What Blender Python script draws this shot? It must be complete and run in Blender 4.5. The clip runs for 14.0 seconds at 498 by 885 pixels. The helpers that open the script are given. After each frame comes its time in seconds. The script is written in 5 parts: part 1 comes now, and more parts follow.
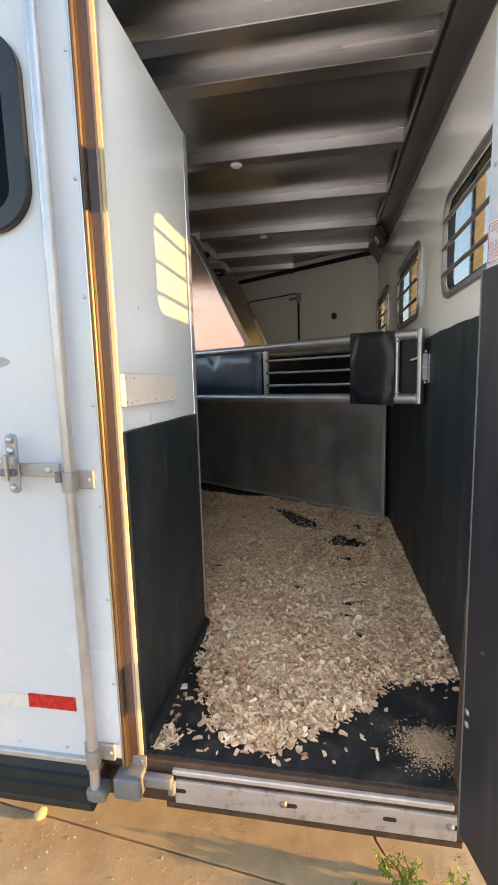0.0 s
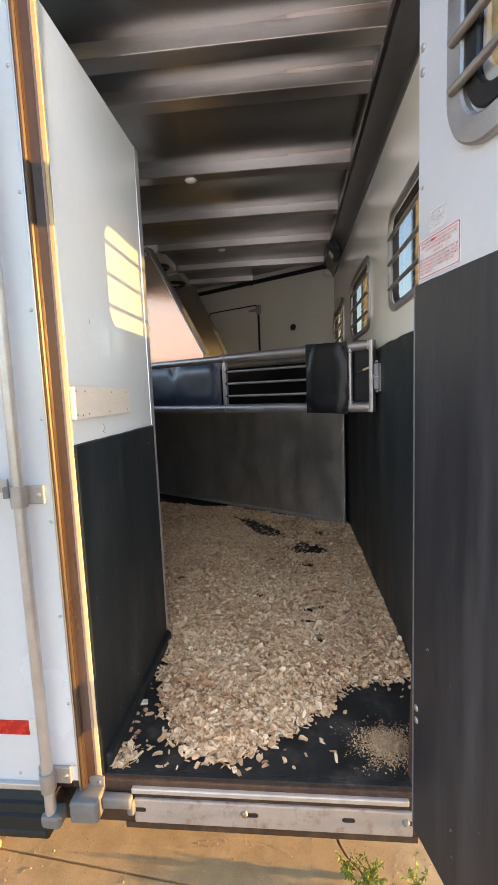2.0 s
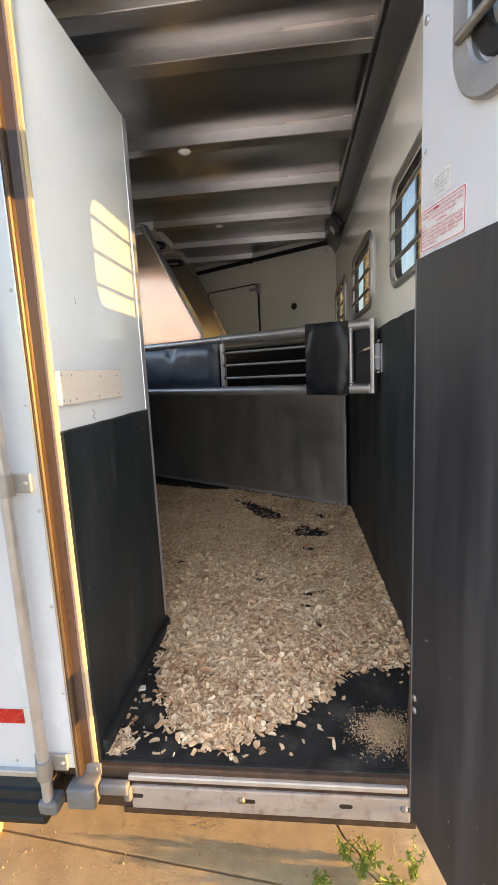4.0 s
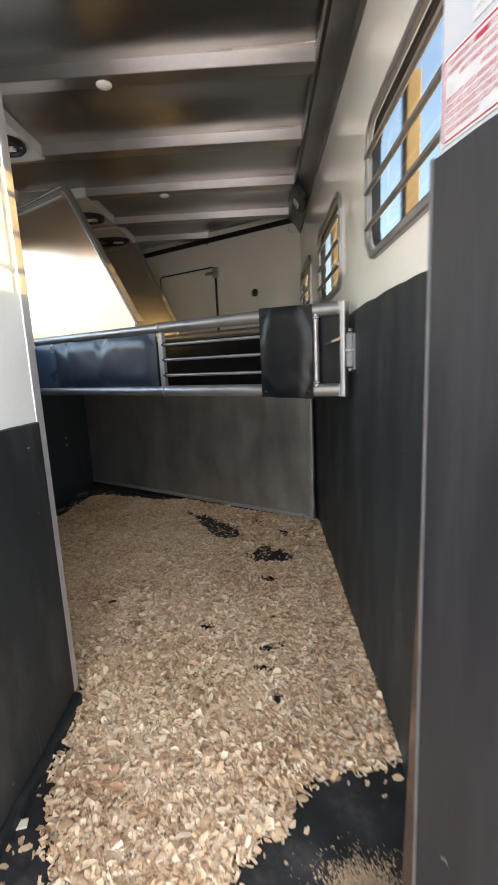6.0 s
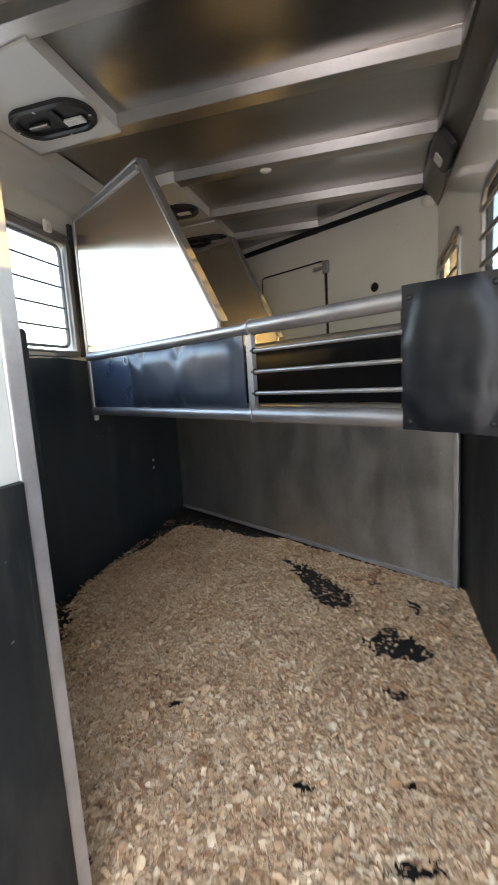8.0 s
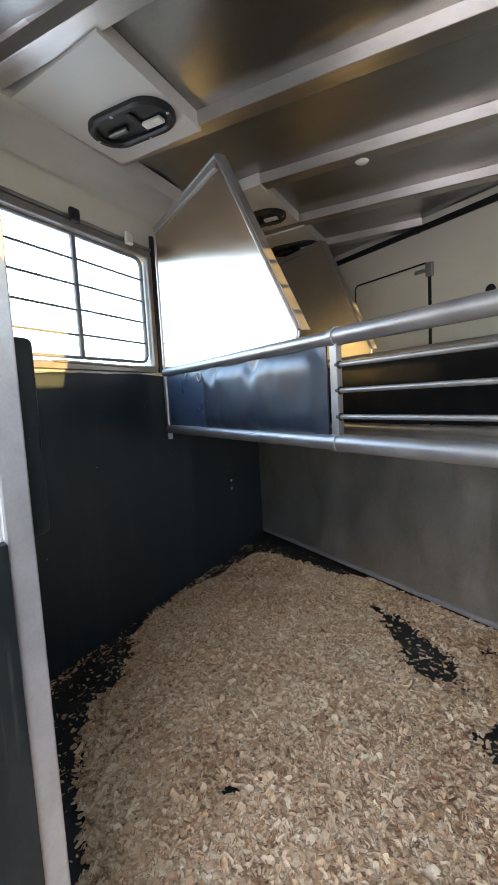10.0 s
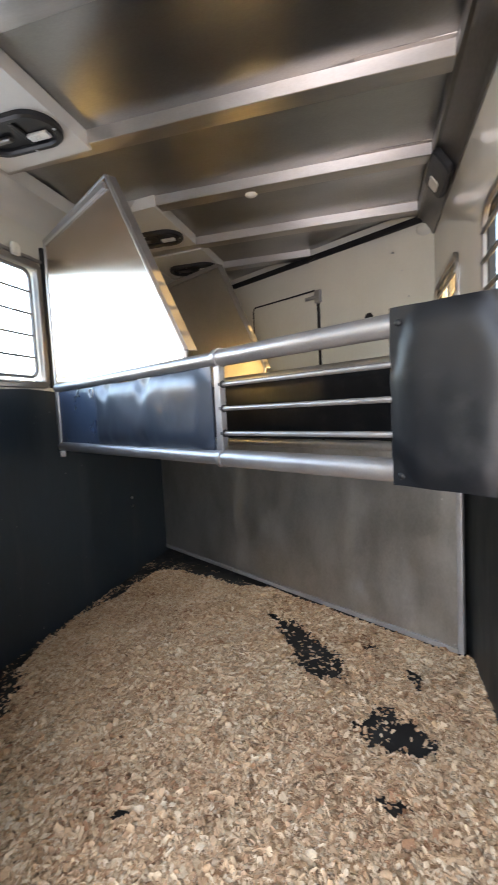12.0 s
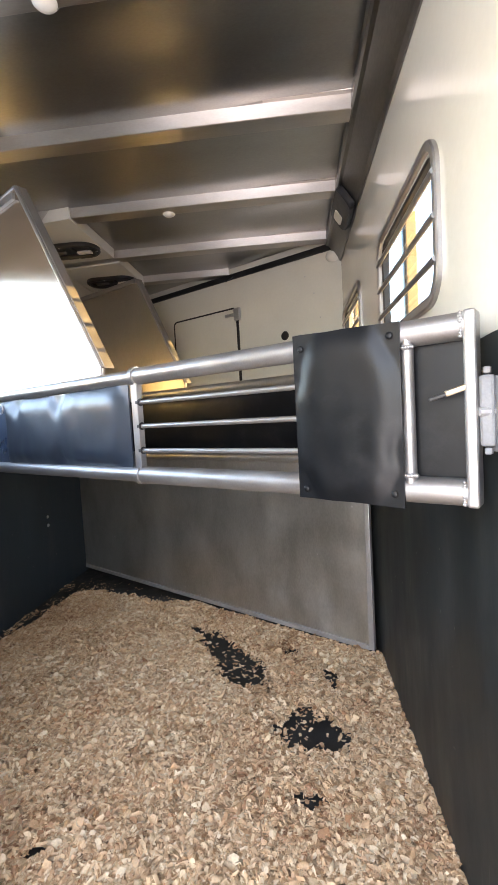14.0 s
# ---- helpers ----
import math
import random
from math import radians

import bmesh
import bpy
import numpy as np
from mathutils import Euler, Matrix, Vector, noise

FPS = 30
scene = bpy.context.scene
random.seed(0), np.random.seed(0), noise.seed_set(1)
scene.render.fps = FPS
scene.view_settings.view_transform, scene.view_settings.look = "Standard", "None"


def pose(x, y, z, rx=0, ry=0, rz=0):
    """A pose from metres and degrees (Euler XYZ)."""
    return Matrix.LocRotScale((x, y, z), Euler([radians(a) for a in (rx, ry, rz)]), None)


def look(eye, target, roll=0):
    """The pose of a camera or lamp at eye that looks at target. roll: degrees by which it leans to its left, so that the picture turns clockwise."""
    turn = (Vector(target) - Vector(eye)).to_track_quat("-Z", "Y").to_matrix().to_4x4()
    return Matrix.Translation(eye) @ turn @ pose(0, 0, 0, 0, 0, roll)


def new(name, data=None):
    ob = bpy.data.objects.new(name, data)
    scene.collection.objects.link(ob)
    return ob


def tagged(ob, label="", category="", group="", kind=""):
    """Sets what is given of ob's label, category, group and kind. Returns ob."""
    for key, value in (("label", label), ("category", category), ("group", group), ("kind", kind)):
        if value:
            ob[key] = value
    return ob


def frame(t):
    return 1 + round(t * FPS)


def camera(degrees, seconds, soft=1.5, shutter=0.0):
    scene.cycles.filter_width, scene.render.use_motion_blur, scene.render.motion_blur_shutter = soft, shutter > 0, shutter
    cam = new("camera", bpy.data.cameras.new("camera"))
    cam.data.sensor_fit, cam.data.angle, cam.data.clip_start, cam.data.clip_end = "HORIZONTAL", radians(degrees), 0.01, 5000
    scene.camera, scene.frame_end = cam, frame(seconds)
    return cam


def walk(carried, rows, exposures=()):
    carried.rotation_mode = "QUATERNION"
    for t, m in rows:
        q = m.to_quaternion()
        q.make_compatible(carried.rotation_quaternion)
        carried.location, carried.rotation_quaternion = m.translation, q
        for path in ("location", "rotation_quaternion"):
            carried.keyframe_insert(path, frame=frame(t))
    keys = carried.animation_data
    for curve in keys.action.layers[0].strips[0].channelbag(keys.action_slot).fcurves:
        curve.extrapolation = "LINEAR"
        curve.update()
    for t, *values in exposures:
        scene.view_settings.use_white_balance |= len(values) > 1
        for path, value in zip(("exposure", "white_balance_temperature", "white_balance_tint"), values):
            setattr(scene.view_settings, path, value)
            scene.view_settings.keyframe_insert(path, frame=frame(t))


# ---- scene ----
cam = camera(58.9, 14.0, shutter=0.5)
PATH = [
    (0, (-0.456, -1.033, 1.033), (-0.797, 0.919, 0.76), -1.6),
    (0.5, (-0.461, -1.028, 1.03), (-0.764, 0.933, 0.783), -1.9),
    (1, (-0.455, -1.039, 1.033), (-0.709, 0.93, 0.795), -2.3),
    (1.5, (-0.436, -1.036, 1.031), (-0.655, 0.938, 0.795), -2.3),
    (2, (-0.417, -1.046, 1.034), (-0.609, 0.931, 0.801), -2.3),
    (2.5, (-0.406, -1.041, 1.034), (-0.603, 0.935, 0.789), -2.2),
    (4.8, (-0.385, -0.897, 1.044), (-0.592, 1.063, 0.706), -3.2),
    (5, (-0.377, -0.844, 1.048), (-0.466, 1.125, 0.707), -2.6),
    (5.5, (-0.369, -0.707, 1.059), (-0.378, 1.262, 0.709), -2.4),
    (6, (-0.328, -0.554, 1.048), (-0.405, 1.413, 0.692), -2.7),
    (6.5, (-0.328, -0.406, 1.044), (-0.609, 1.54, 0.678), -3.6),
    (7, (-0.378, -0.29, 1.055), (-0.777, 1.638, 0.703), -3.8),
    (7.5, (-0.434, -0.131, 1.053), (-0.876, 1.794, 0.739), -3.7),
    (8, (-0.409, 0.068, 1.055), (-0.946, 1.973, 0.772), -3.5),
    (8.5, (-0.422, 0.211, 1.064), (-1.146, 2.06, 0.825), -3.4),
    (9, (-0.447, 0.276, 1.071), (-1.291, 2.075, 0.85), -3.2),
    (9.2, (-0.458, 0.307, 1.07), (-1.368, 2.075, 0.853), -3.2),
    (11.3, (-0.441, 0.328, 1.071), (-1.284, 2.134, 0.914), -2.7),
    (11.5, (-0.417, 0.319, 1.072), (-1.172, 2.164, 0.917), -2.7),
    (12, (-0.374, 0.302, 1.073), (-0.911, 2.223, 0.922), -2.9),
    (12.5, (-0.343, 0.299, 1.079), (-0.691, 2.263, 0.933), -3.1),
    (13, (-0.327, 0.285, 1.084), (-0.579, 2.264, 0.953), -3.3),
    (13.5, (-0.333, 0.28, 1.084), (-0.555, 2.264, 0.964), -3.3),
    (14, (-0.342, 0.261, 1.088), (-0.547, 2.247, 0.971), -3.2),
]
walk(cam, [(t, look(eye, target, roll)) for t, eye, target, roll in PATH],
     exposures=[(0.0, 2.66, 6600, 22), (2.7, 2.68, 6650, 23), (5.0, 2.98, 6850, 22), (7.0, 3.55, 6700, 21), (7.6, 3.60, 6750, 21), (8.5, 3.90, 6300, 20), (9.2, 3.90, 6260, 20),
                (11.5, 4.04, 6400, 22), (12.5, 4.55, 6680, 24), (14.0, 4.55, 6680, 24)])

# ---------- world, sun ----------
SUN_EL, SUN_AZ = radians(5.9), radians(92.0)
world = bpy.data.worlds.new("sky")
scene.world = world
world.use_nodes = True
wn, wl = world.node_tree.nodes, world.node_tree.links
sky = wn.new("ShaderNodeTexSky")
sky.sky_type = "NISHITA"
sky.sun_disc = False
sky.sun_elevation = SUN_EL
sky.sun_rotation = SUN_AZ
sky.air_density, sky.dust_density, sky.ozone_density = 1.0, 0.5, 1.4
wl.new(sky.outputs[0], wn["Background"].inputs[0])
wn["Background"].inputs[1].default_value = 0.15

sun = new("sun", bpy.data.lights.new("sun", "SUN"))
sun.data.energy = 2.4
sun.data.angle = radians(0.6)
sun.data.color = (1.0, 0.63, 0.185)
# the light travels towards -x, a little towards +y, and down
away = Vector((-1.0, 0.026, -math.tan(SUN_EL)))
sun.matrix_world = look((30, 0, 8), Vector((30, 0, 8)) + away)

# the sky's light that comes in by the open rear doorway
doorway = new("doorway_light", bpy.data.lights.new("doorway_light", "AREA"))
doorway.data.shape = "RECTANGLE"
doorway.data.size, doorway.data.size_y = 0.78, 2.0
doorway.data.energy = 1.38
doorway.data.spread = radians(165)
doorway.data.color = (0.90, 0.955, 1.0)
doorway.matrix_world = look((-0.56, -0.02, 1.03), (-0.60, 1.0, 0.95))
# and by the open drop-down window
hatch = new("hatch_light", bpy.data.lights.new("hatch_light", "AREA"))
hatch.data.shape = "RECTANGLE"
hatch.data.size, hatch.data.size_y = 1.12, 0.52
hatch.data.energy = 0.27
hatch.data.color = (0.62, 0.80, 1.0)
hatch.matrix_world = look((-2.04, 1.42, 1.54), (0, 1.42, 1.15))


# ---------- materials ----------
def rgba(c):
    return (c[0], c[1], c[2], 1.0)


def surface(name, low, high, rough=(0.4, 0.6), metal=0.0, scale=6.0, grain=120.0, bump=0.15, stretch=(1, 1, 1),
            stain=None, stain_amount=0.0, stain_scale=2.5, island=0.0, piece=0.0, spec=0.5, coat=0.0, dist=0.002, nick=None, scuff=None):
    """A two-scale procedural surface in object space metres."""
    m = bpy.data.materials.new(name)
    m.use_nodes = True
    n, l = m.node_tree.nodes, m.node_tree.links
    b = n["Principled BSDF"]
    co = n.new("ShaderNodeTexCoord")
    mp = n.new("ShaderNodeMapping")
    mp.inputs["Scale"].default_value = stretch
    l.new(co.outputs["Object"], mp.inputs[0])
    big = n.new("ShaderNodeTexNoise")
    big.inputs["Scale"].default_value = scale
    big.inputs["Detail"].default_value = 6
    big.inputs["Roughness"].default_value = 0.6
    fine = n.new("ShaderNodeTexNoise")
    fine.inputs["Scale"].default_value = grain
    fine.inputs["Detail"].default_value = 3
    l.new(mp.outputs[0], big.inputs[0])
    l.new(mp.outputs[0], fine.inputs[0])
    add = n.new("ShaderNodeMath")
    add.operation = "MULTIPLY_ADD"
    l.new(fine.outputs[0], add.inputs[0])
    add.inputs[1].default_value = 0.4
    l.new(big.outputs[0], add.inputs[2])
    ramp = n.new("ShaderNodeMapRange")
    ramp.inputs[1].default_value, ramp.inputs[2].default_value = 0.45, 0.95
    l.new(add.outputs[0], ramp.inputs[0])
    fac = ramp.outputs[0]
    if island or piece:
        if island:
            src = n.new("ShaderNodeNewGeometry").outputs["Random Per Island"]
        else:
            src = n.new("ShaderNodeObjectInfo").outputs["Random"]
        mixv = n.new("ShaderNodeMix")
        mixv.inputs[0].default_value = island or piece
        l.new(fac, mixv.inputs[2])
        l.new(src, mixv.inputs[3])
        fac = mixv.outputs[0]
    mix = n.new("ShaderNodeMix")
    mix.data_type = "RGBA"
    mix.inputs[6].default_value, mix.inputs[7].default_value = rgba(low), rgba(high)
    l.new(fac, mix.inputs[0])
    colour = mix.outputs[2]
    if stain is not None:
        st = n.new("ShaderNodeTexNoise")
        st.inputs["Scale"].default_value = stain_scale
        st.inputs["Detail"].default_value = 8
        st.inputs["Roughness"].default_value = 0.7
        l.new(mp.outputs[0], st.inputs[0])
        sr = n.new("ShaderNodeMapRange")
        sr.inputs[1].default_value, sr.inputs[2].default_value = 0.52, 0.72
        sr.inputs[4].default_value = stain_amount
        l.new(st.outputs[0], sr.inputs[0])
        mx = n.new("ShaderNodeMix")
        mx.data_type = "RGBA"
        l.new(sr.outputs[0], mx.inputs[0])
        l.new(colour, mx.inputs[6])
        mx.inputs[7].default_value = rgba(stain)
        colour = mx.outputs[2]
    if nick is not None:
        nk = n.new("ShaderNodeTexNoise")
        nk.inputs["Scale"].default_value = 38
        nk.inputs["Detail"].default_value = 3
        l.new(co.outputs["Object"], nk.inputs[0])
        nr = n.new("ShaderNodeMapRange")
        nr.inputs[1].default_value, nr.inputs[2].default_value = 0.745, 0.775
        l.new(nk.outputs[0], nr.inputs[0])
        nm = n.new("ShaderNodeMix")
        nm.data_type = "RGBA"
        l.new(nr.outputs[0], nm.inputs[0])
        l.new(colour, nm.inputs[6])
        nm.inputs[7].default_value = rgba(nick)
        colour = nm.outputs[2]
    if scuff is not None:
        # pale vertical scrapes, in a few worn places
        tall = n.new("ShaderNodeMapping")
        tall.inputs["Scale"].default_value = (1, 1, 0.045)
        l.new(co.outputs["Object"], tall.inputs[0])
        fine_marks, place = n.new("ShaderNodeTexNoise"), n.new("ShaderNodeTexNoise")
        fine_marks.inputs["Scale"].default_value, fine_marks.inputs["Detail"].default_value = 95, 4
        place.inputs["Scale"].default_value, place.inputs["Detail"].default_value = 3.4, 3
        l.new(tall.outputs[0], fine_marks.inputs[0])
        l.new(co.outputs["Object"], place.inputs[0])
        f1, f2, both, sm = n.new("ShaderNodeMapRange"), n.new("ShaderNodeMapRange"), n.new("ShaderNodeMath"), n.new("ShaderNodeMix")
        f1.inputs[1].default_value, f1.inputs[2].default_value = 0.60, 0.90
        f2.inputs[1].default_value, f2.inputs[2].default_value = 0.55, 0.70
        l.new(fine_marks.outputs[0], f1.inputs[0])
        l.new(place.outputs[0], f2.inputs[0])
        both.operation = "MULTIPLY"
        l.new(f1.outputs[0], both.inputs[0])
        l.new(f2.outputs[0], both.inputs[1])
        sm.data_type = "RGBA"
        l.new(both.outputs[0], sm.inputs[0])
        l.new(colour, sm.inputs[6])
        sm.inputs[7].default_value = rgba(scuff)
        colour = sm.outputs[2]
    l.new(colour, b.inputs["Base Color"])
    rr = n.new("ShaderNodeMapRange")
    rr.inputs[1].default_value, rr.inputs[2].default_value = 0.35, 0.7
    rr.inputs[3].default_value, rr.inputs[4].default_value = rough
    l.new(big.outputs[0], rr.inputs[0])
    l.new(rr.outputs[0], b.inputs["Roughness"])
    b.inputs["Metallic"].default_value = metal
    b.inputs["Specular IOR Level"].default_value = spec
    b.inputs["Coat Weight"].default_value = coat
    b.inputs["Coat Roughness"].default_value = 0.08
    if bump:
        bp = n.new("ShaderNodeBump")
        bp.inputs["Strength"].default_value = bump
        bp.inputs["Distance"].default_value = dist
        l.new(add.outputs[0], bp.inputs["Height"])
        l.new(bp.outputs[0], b.inputs["Normal"])
    return m


M_WHITE = surface("white_panel_gloss", (0.655, 0.645, 0.59), (0.725, 0.715, 0.655), (0.05, 0.11), scale=2.0, grain=60, bump=0.02,
                  stain=(0.55, 0.48, 0.36), stain_amount=0.10, stain_scale=5)
M_WHITE_OUT = surface("white_painted_metal", (0.66, 0.69, 0.74), (0.72, 0.75, 0.80), (0.16, 0.3), scale=2.5, grain=50, bump=0.02,
                      stain=(0.6, 0.58, 0.54), stain_amount=0.10, stain_scale=9)
M_RUBBER = surface("black_rubber_lining", (0.0080, 0.0112, 0.0122), (0.017, 0.0215, 0.0232), (0.42, 0.66), scale=5, grain=150, bump=0.12,
                   stretch=(0.8, 0.8, 0.28), stain=(0.075, 0.073, 0.068), stain_amount=0.4, stain_scale=7, spec=0.35, nick=(0.20, 0.19, 0.18), scuff=(0.17, 0.155, 0.125))
# scuffed door rubber; paler, bluer base paints in the outdoor skylight
M_DOOR_RUBBER = surface("skylight_rubber_lining", (0.014, 0.016, 0.022), (0.036, 0.039, 0.048), (0.42, 0.62), scale=6, grain=150, bump=0.14,
                  stretch=(1.3, 1.3, 0.11), stain=(0.085, 0.085, 0.092), stain_amount=0.6, stain_scale=6, nick=(0.30, 0.29, 0.28), scuff=(0.13, 0.13, 0.135))
# black rubber with the window's bluish glare mixed into its base colour
M_WALL_RUBBER = surface("glare_tinted_rubber_lining", (0.013, 0.0205, 0.0275), (0.025, 0.036, 0.046), (0.36, 0.54), scale=5, grain=150, bump=0.12,
                        stretch=(1.1, 1.1, 0.17), stain=(0.06, 0.062, 0.064), stain_amount=0.4, stain_scale=7, nick=(0.22, 0.21, 0.20))
M_MAT = surface("black_rubber_mat", (0.0075, 0.008, 0.0082), (0.034, 0.033, 0.0315), (0.42, 0.72), scale=9, grain=260, bump=0.4,
                stain=(0.10, 0.090, 0.076), stain_amount=0.65, stain_scale=8, spec=0.3)
# navy base stands in for blue sky reflected in the black pad
M_VINYL = surface("sky_tinted_black_vinyl", (0.0120, 0.0185, 0.0310), (0.0200, 0.0290, 0.0460), (0.34, 0.46), scale=7, grain=420, bump=0.14,
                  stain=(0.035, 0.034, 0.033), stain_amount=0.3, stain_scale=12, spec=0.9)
# same vinyl, base raised and blued to paint in the window's sheen
M_FLAP = surface("sky_sheen_black_vinyl", (0.028, 0.044, 0.076), (0.042, 0.064, 0.106), (0.26, 0.38), scale=7, grain=420, bump=0.10, spec=1.0)
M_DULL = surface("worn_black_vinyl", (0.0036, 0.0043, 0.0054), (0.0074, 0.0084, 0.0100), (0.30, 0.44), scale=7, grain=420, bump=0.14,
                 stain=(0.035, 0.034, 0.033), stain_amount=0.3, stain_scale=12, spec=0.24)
M_ALU = surface("mill_aluminium", (0.50, 0.465, 0.445), (0.62, 0.59, 0.565), (0.28, 0.42), metal=1.0, scale=5, grain=200, bump=0.05,
                stretch=(0.35, 2.4, 1), stain=(0.42, 0.37, 0.31), stain_amount=0.5, stain_scale=6)
M_SKIN = surface("roof_aluminium", (0.32, 0.315, 0.305), (0.43, 0.425, 0.415), (0.28, 0.36), metal=1.0, scale=1.6, grain=90, bump=0.015,
                 stretch=(1.0, 2.0, 1), stain=(0.29, 0.265, 0.23), stain_amount=0.12, stain_scale=2)
M_TUBE = surface("worn_aluminium_tube", (0.30, 0.29, 0.285), (0.41, 0.40, 0.395), (0.38, 0.52), metal=0.85, scale=12, grain=260, bump=0.1,
                 stain=(0.40, 0.36, 0.31), stain_amount=0.45, stain_scale=16)
# tan tint puts the warm reflected light into the metal's own colour
M_SHEET = surface("warm_tinted_polished_sheet", (0.46, 0.375, 0.305), (0.51, 0.425, 0.35), (0.20, 0.27), metal=1.0, scale=1.2, grain=120,
                  bump=0.03, stain=(0.46, 0.37, 0.29), stain_amount=0.4, stain_scale=2.5)
M_STUD = surface("dull_aluminium_sheet", (0.40, 0.395, 0.37), (0.60, 0.59, 0.565), (0.34, 0.54), metal=0.9, scale=5.0, grain=110, bump=0.06,
                 stretch=(1.2, 1.2, 0.6), stain=(0.32, 0.305, 0.27), stain_amount=0.55, stain_scale=3.2, nick=(0.66, 0.65, 0.64), scuff=(0.64, 0.63, 0.61))
M_COVE = surface("dark_cove_extrusion", (0.17, 0.16, 0.15), (0.26, 0.25, 0.235), (0.32, 0.44), metal=1.0, scale=4, grain=150, bump=0.05,
                 stretch=(1, 0.3, 1))
M_ROD = surface("bare_aluminium_rod", (0.50, 0.50, 0.51), (0.66, 0.66, 0.675), (0.3, 0.42), metal=0.6, scale=14, grain=220, bump=0.08,
                stain=(0.40, 0.39, 0.37), stain_amount=0.4, stain_scale=12)
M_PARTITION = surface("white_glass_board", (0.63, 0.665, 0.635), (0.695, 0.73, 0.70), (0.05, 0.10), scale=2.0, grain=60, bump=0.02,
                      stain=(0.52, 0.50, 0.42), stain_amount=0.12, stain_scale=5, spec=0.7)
M_GALV = surface("galvanised_steel", (0.36, 0.355, 0.36), (0.50, 0.495, 0.50), (0.42, 0.58), metal=0.65, scale=18, grain=220, bump=0.12)
M_CAST = surface("grey_cast_metal", (0.15, 0.155, 0.165), (0.23, 0.235, 0.245), (0.45, 0.65), metal=0.1, scale=25, grain=300, bump=0.3,
                 stain=(0.2, 0.15, 0.1), stain_amount=0.3, stain_scale=22)
M_RUST = surface("rusty_steel_sill", (0.030, 0.020, 0.015), (0.105, 0.060, 0.036), (0.6, 0.85), metal=0.25, scale=14, grain=200, bump=0.5,
                 stain=(0.19, 0.13, 0.09), stain_amount=0.5, stain_scale=18)
M_WORN = surface("worn_grey_steel", (0.30, 0.27, 0.25), (0.42, 0.38, 0.36), (0.45, 0.7), scale=9, grain=160, bump=0.25,
                 stain=(0.17, 0.085, 0.05), stain_amount=0.85, stain_scale=22, nick=(0.55, 0.5, 0.46))
M_JAMB = surface("bronze_door_jamb", (0.045, 0.026, 0.018), (0.080, 0.047, 0.032), (0.25, 0.4), metal=0.3, scale=5, grain=120, bump=0.06,
                 stretch=(1, 1, 0.3))
M_PLANK = surface("cream_painted_board", (0.60, 0.53, 0.42), (0.70, 0.64, 0.53), (0.35, 0.55), scale=6, grain=140, bump=0.12,
                  stretch=(1, 0.25, 1), stain=(0.36, 0.28, 0.18), stain_amount=0.35, stain_scale=20)
M_BLACK = surface("black_plastic", (0.010, 0.010, 0.011), (0.022, 0.022, 0.024), (0.3, 0.45), scale=20, grain=300, bump=0.06)
M_LAMP = surface("white_lamp_plastic", (0.74, 0.72, 0.66), (0.80, 0.78, 0.73), (0.25, 0.4), scale=20, grain=200, bump=0.03)
M_VENT = surface("white_vent_plastic", (0.62, 0.61, 0.58), (0.67, 0.66, 0.63), (0.28, 0.4), scale=3, grain=80, bump=0.01)
M_SHEET_DULL = surface("brushed_aluminium_sheet", (0.42, 0.395, 0.37), (0.52, 0.50, 0.475), (0.28, 0.38), metal=1.0, scale=2.2, grain=120,
                       bump=0.03, stain=(0.36, 0.31, 0.25), stain_amount=0.4, stain_scale=2.5)
M_RED = surface("red_reflective_tape", (0.50, 0.012, 0.012), (0.66, 0.03, 0.022), (0.2, 0.35), scale=40, grain=900, bump=0.1)
M_TAPE = surface("silver_reflective_tape", (0.70, 0.69, 0.64), (0.78, 0.77, 0.72), (0.25, 0.4), scale=40, grain=900, bump=0.08)
M_RIVET = surface("rivet_metal", (0.5, 0.5, 0.5), (0.65, 0.65, 0.65), (0.3, 0.45), metal=1.0, scale=60, grain=500, bump=0.05)
M_LABEL = surface("white_sticker", (0.76, 0.76, 0.77), (0.82, 0.82, 0.83), (0.25, 0.35), scale=20, grain=300, bump=0.02)
M_INK = surface("red_ink", (0.55, 0.03, 0.07), (0.68, 0.07, 0.12), (0.3, 0.4), scale=60, grain=600, bump=0.0)
M_INK_GREY = surface("grey_ink", (0.32, 0.33, 0.36), (0.42, 0.43, 0.46), (0.3, 0.4), scale=60, grain=600, bump=0.0)
M_BRASS = surface("worn_brass_lever", (0.34, 0.27, 0.19), (0.46, 0.40, 0.32), (0.3, 0.45), metal=1.0, scale=30, grain=300, bump=0.08)
M_CONCRETE = surface("sandy_concrete", (0.47, 0.32, 0.165), (0.67, 0.48, 0.28), (0.75, 0.95), scale=9, grain=210, bump=0.5, dist=0.005,
                     stain=(0.27, 0.18, 0.10), stain_amount=0.5, stain_scale=4)
M_GROUND = surface("dry_ground", (0.16, 0.14, 0.09), (0.26, 0.23, 0.15), (0.85, 1.0), scale=0.6, grain=9, bump=0.4,
                   stain=(0.07, 0.10, 0.03), stain_amount=0.8, stain_scale=0.25)
M_BED = surface("crushed_shavings", (0.25, 0.155, 0.085), (0.50, 0.37, 0.24), (0.8, 1.0), scale=30, grain=160, bump=1.0, dist=0.008)
M_DUST = surface("fine_sawdust", (0.33, 0.215, 0.115), (0.57, 0.41, 0.25), (0.8, 1.0), scale=25, grain=260, bump=0.6, island=0.6)
M_LEAF = surface("weed_leaf", (0.11, 0.17, 0.02), (0.30, 0.33, 0.05), (0.5, 0.7), scale=30, grain=200, bump=0.1, island=0.6)
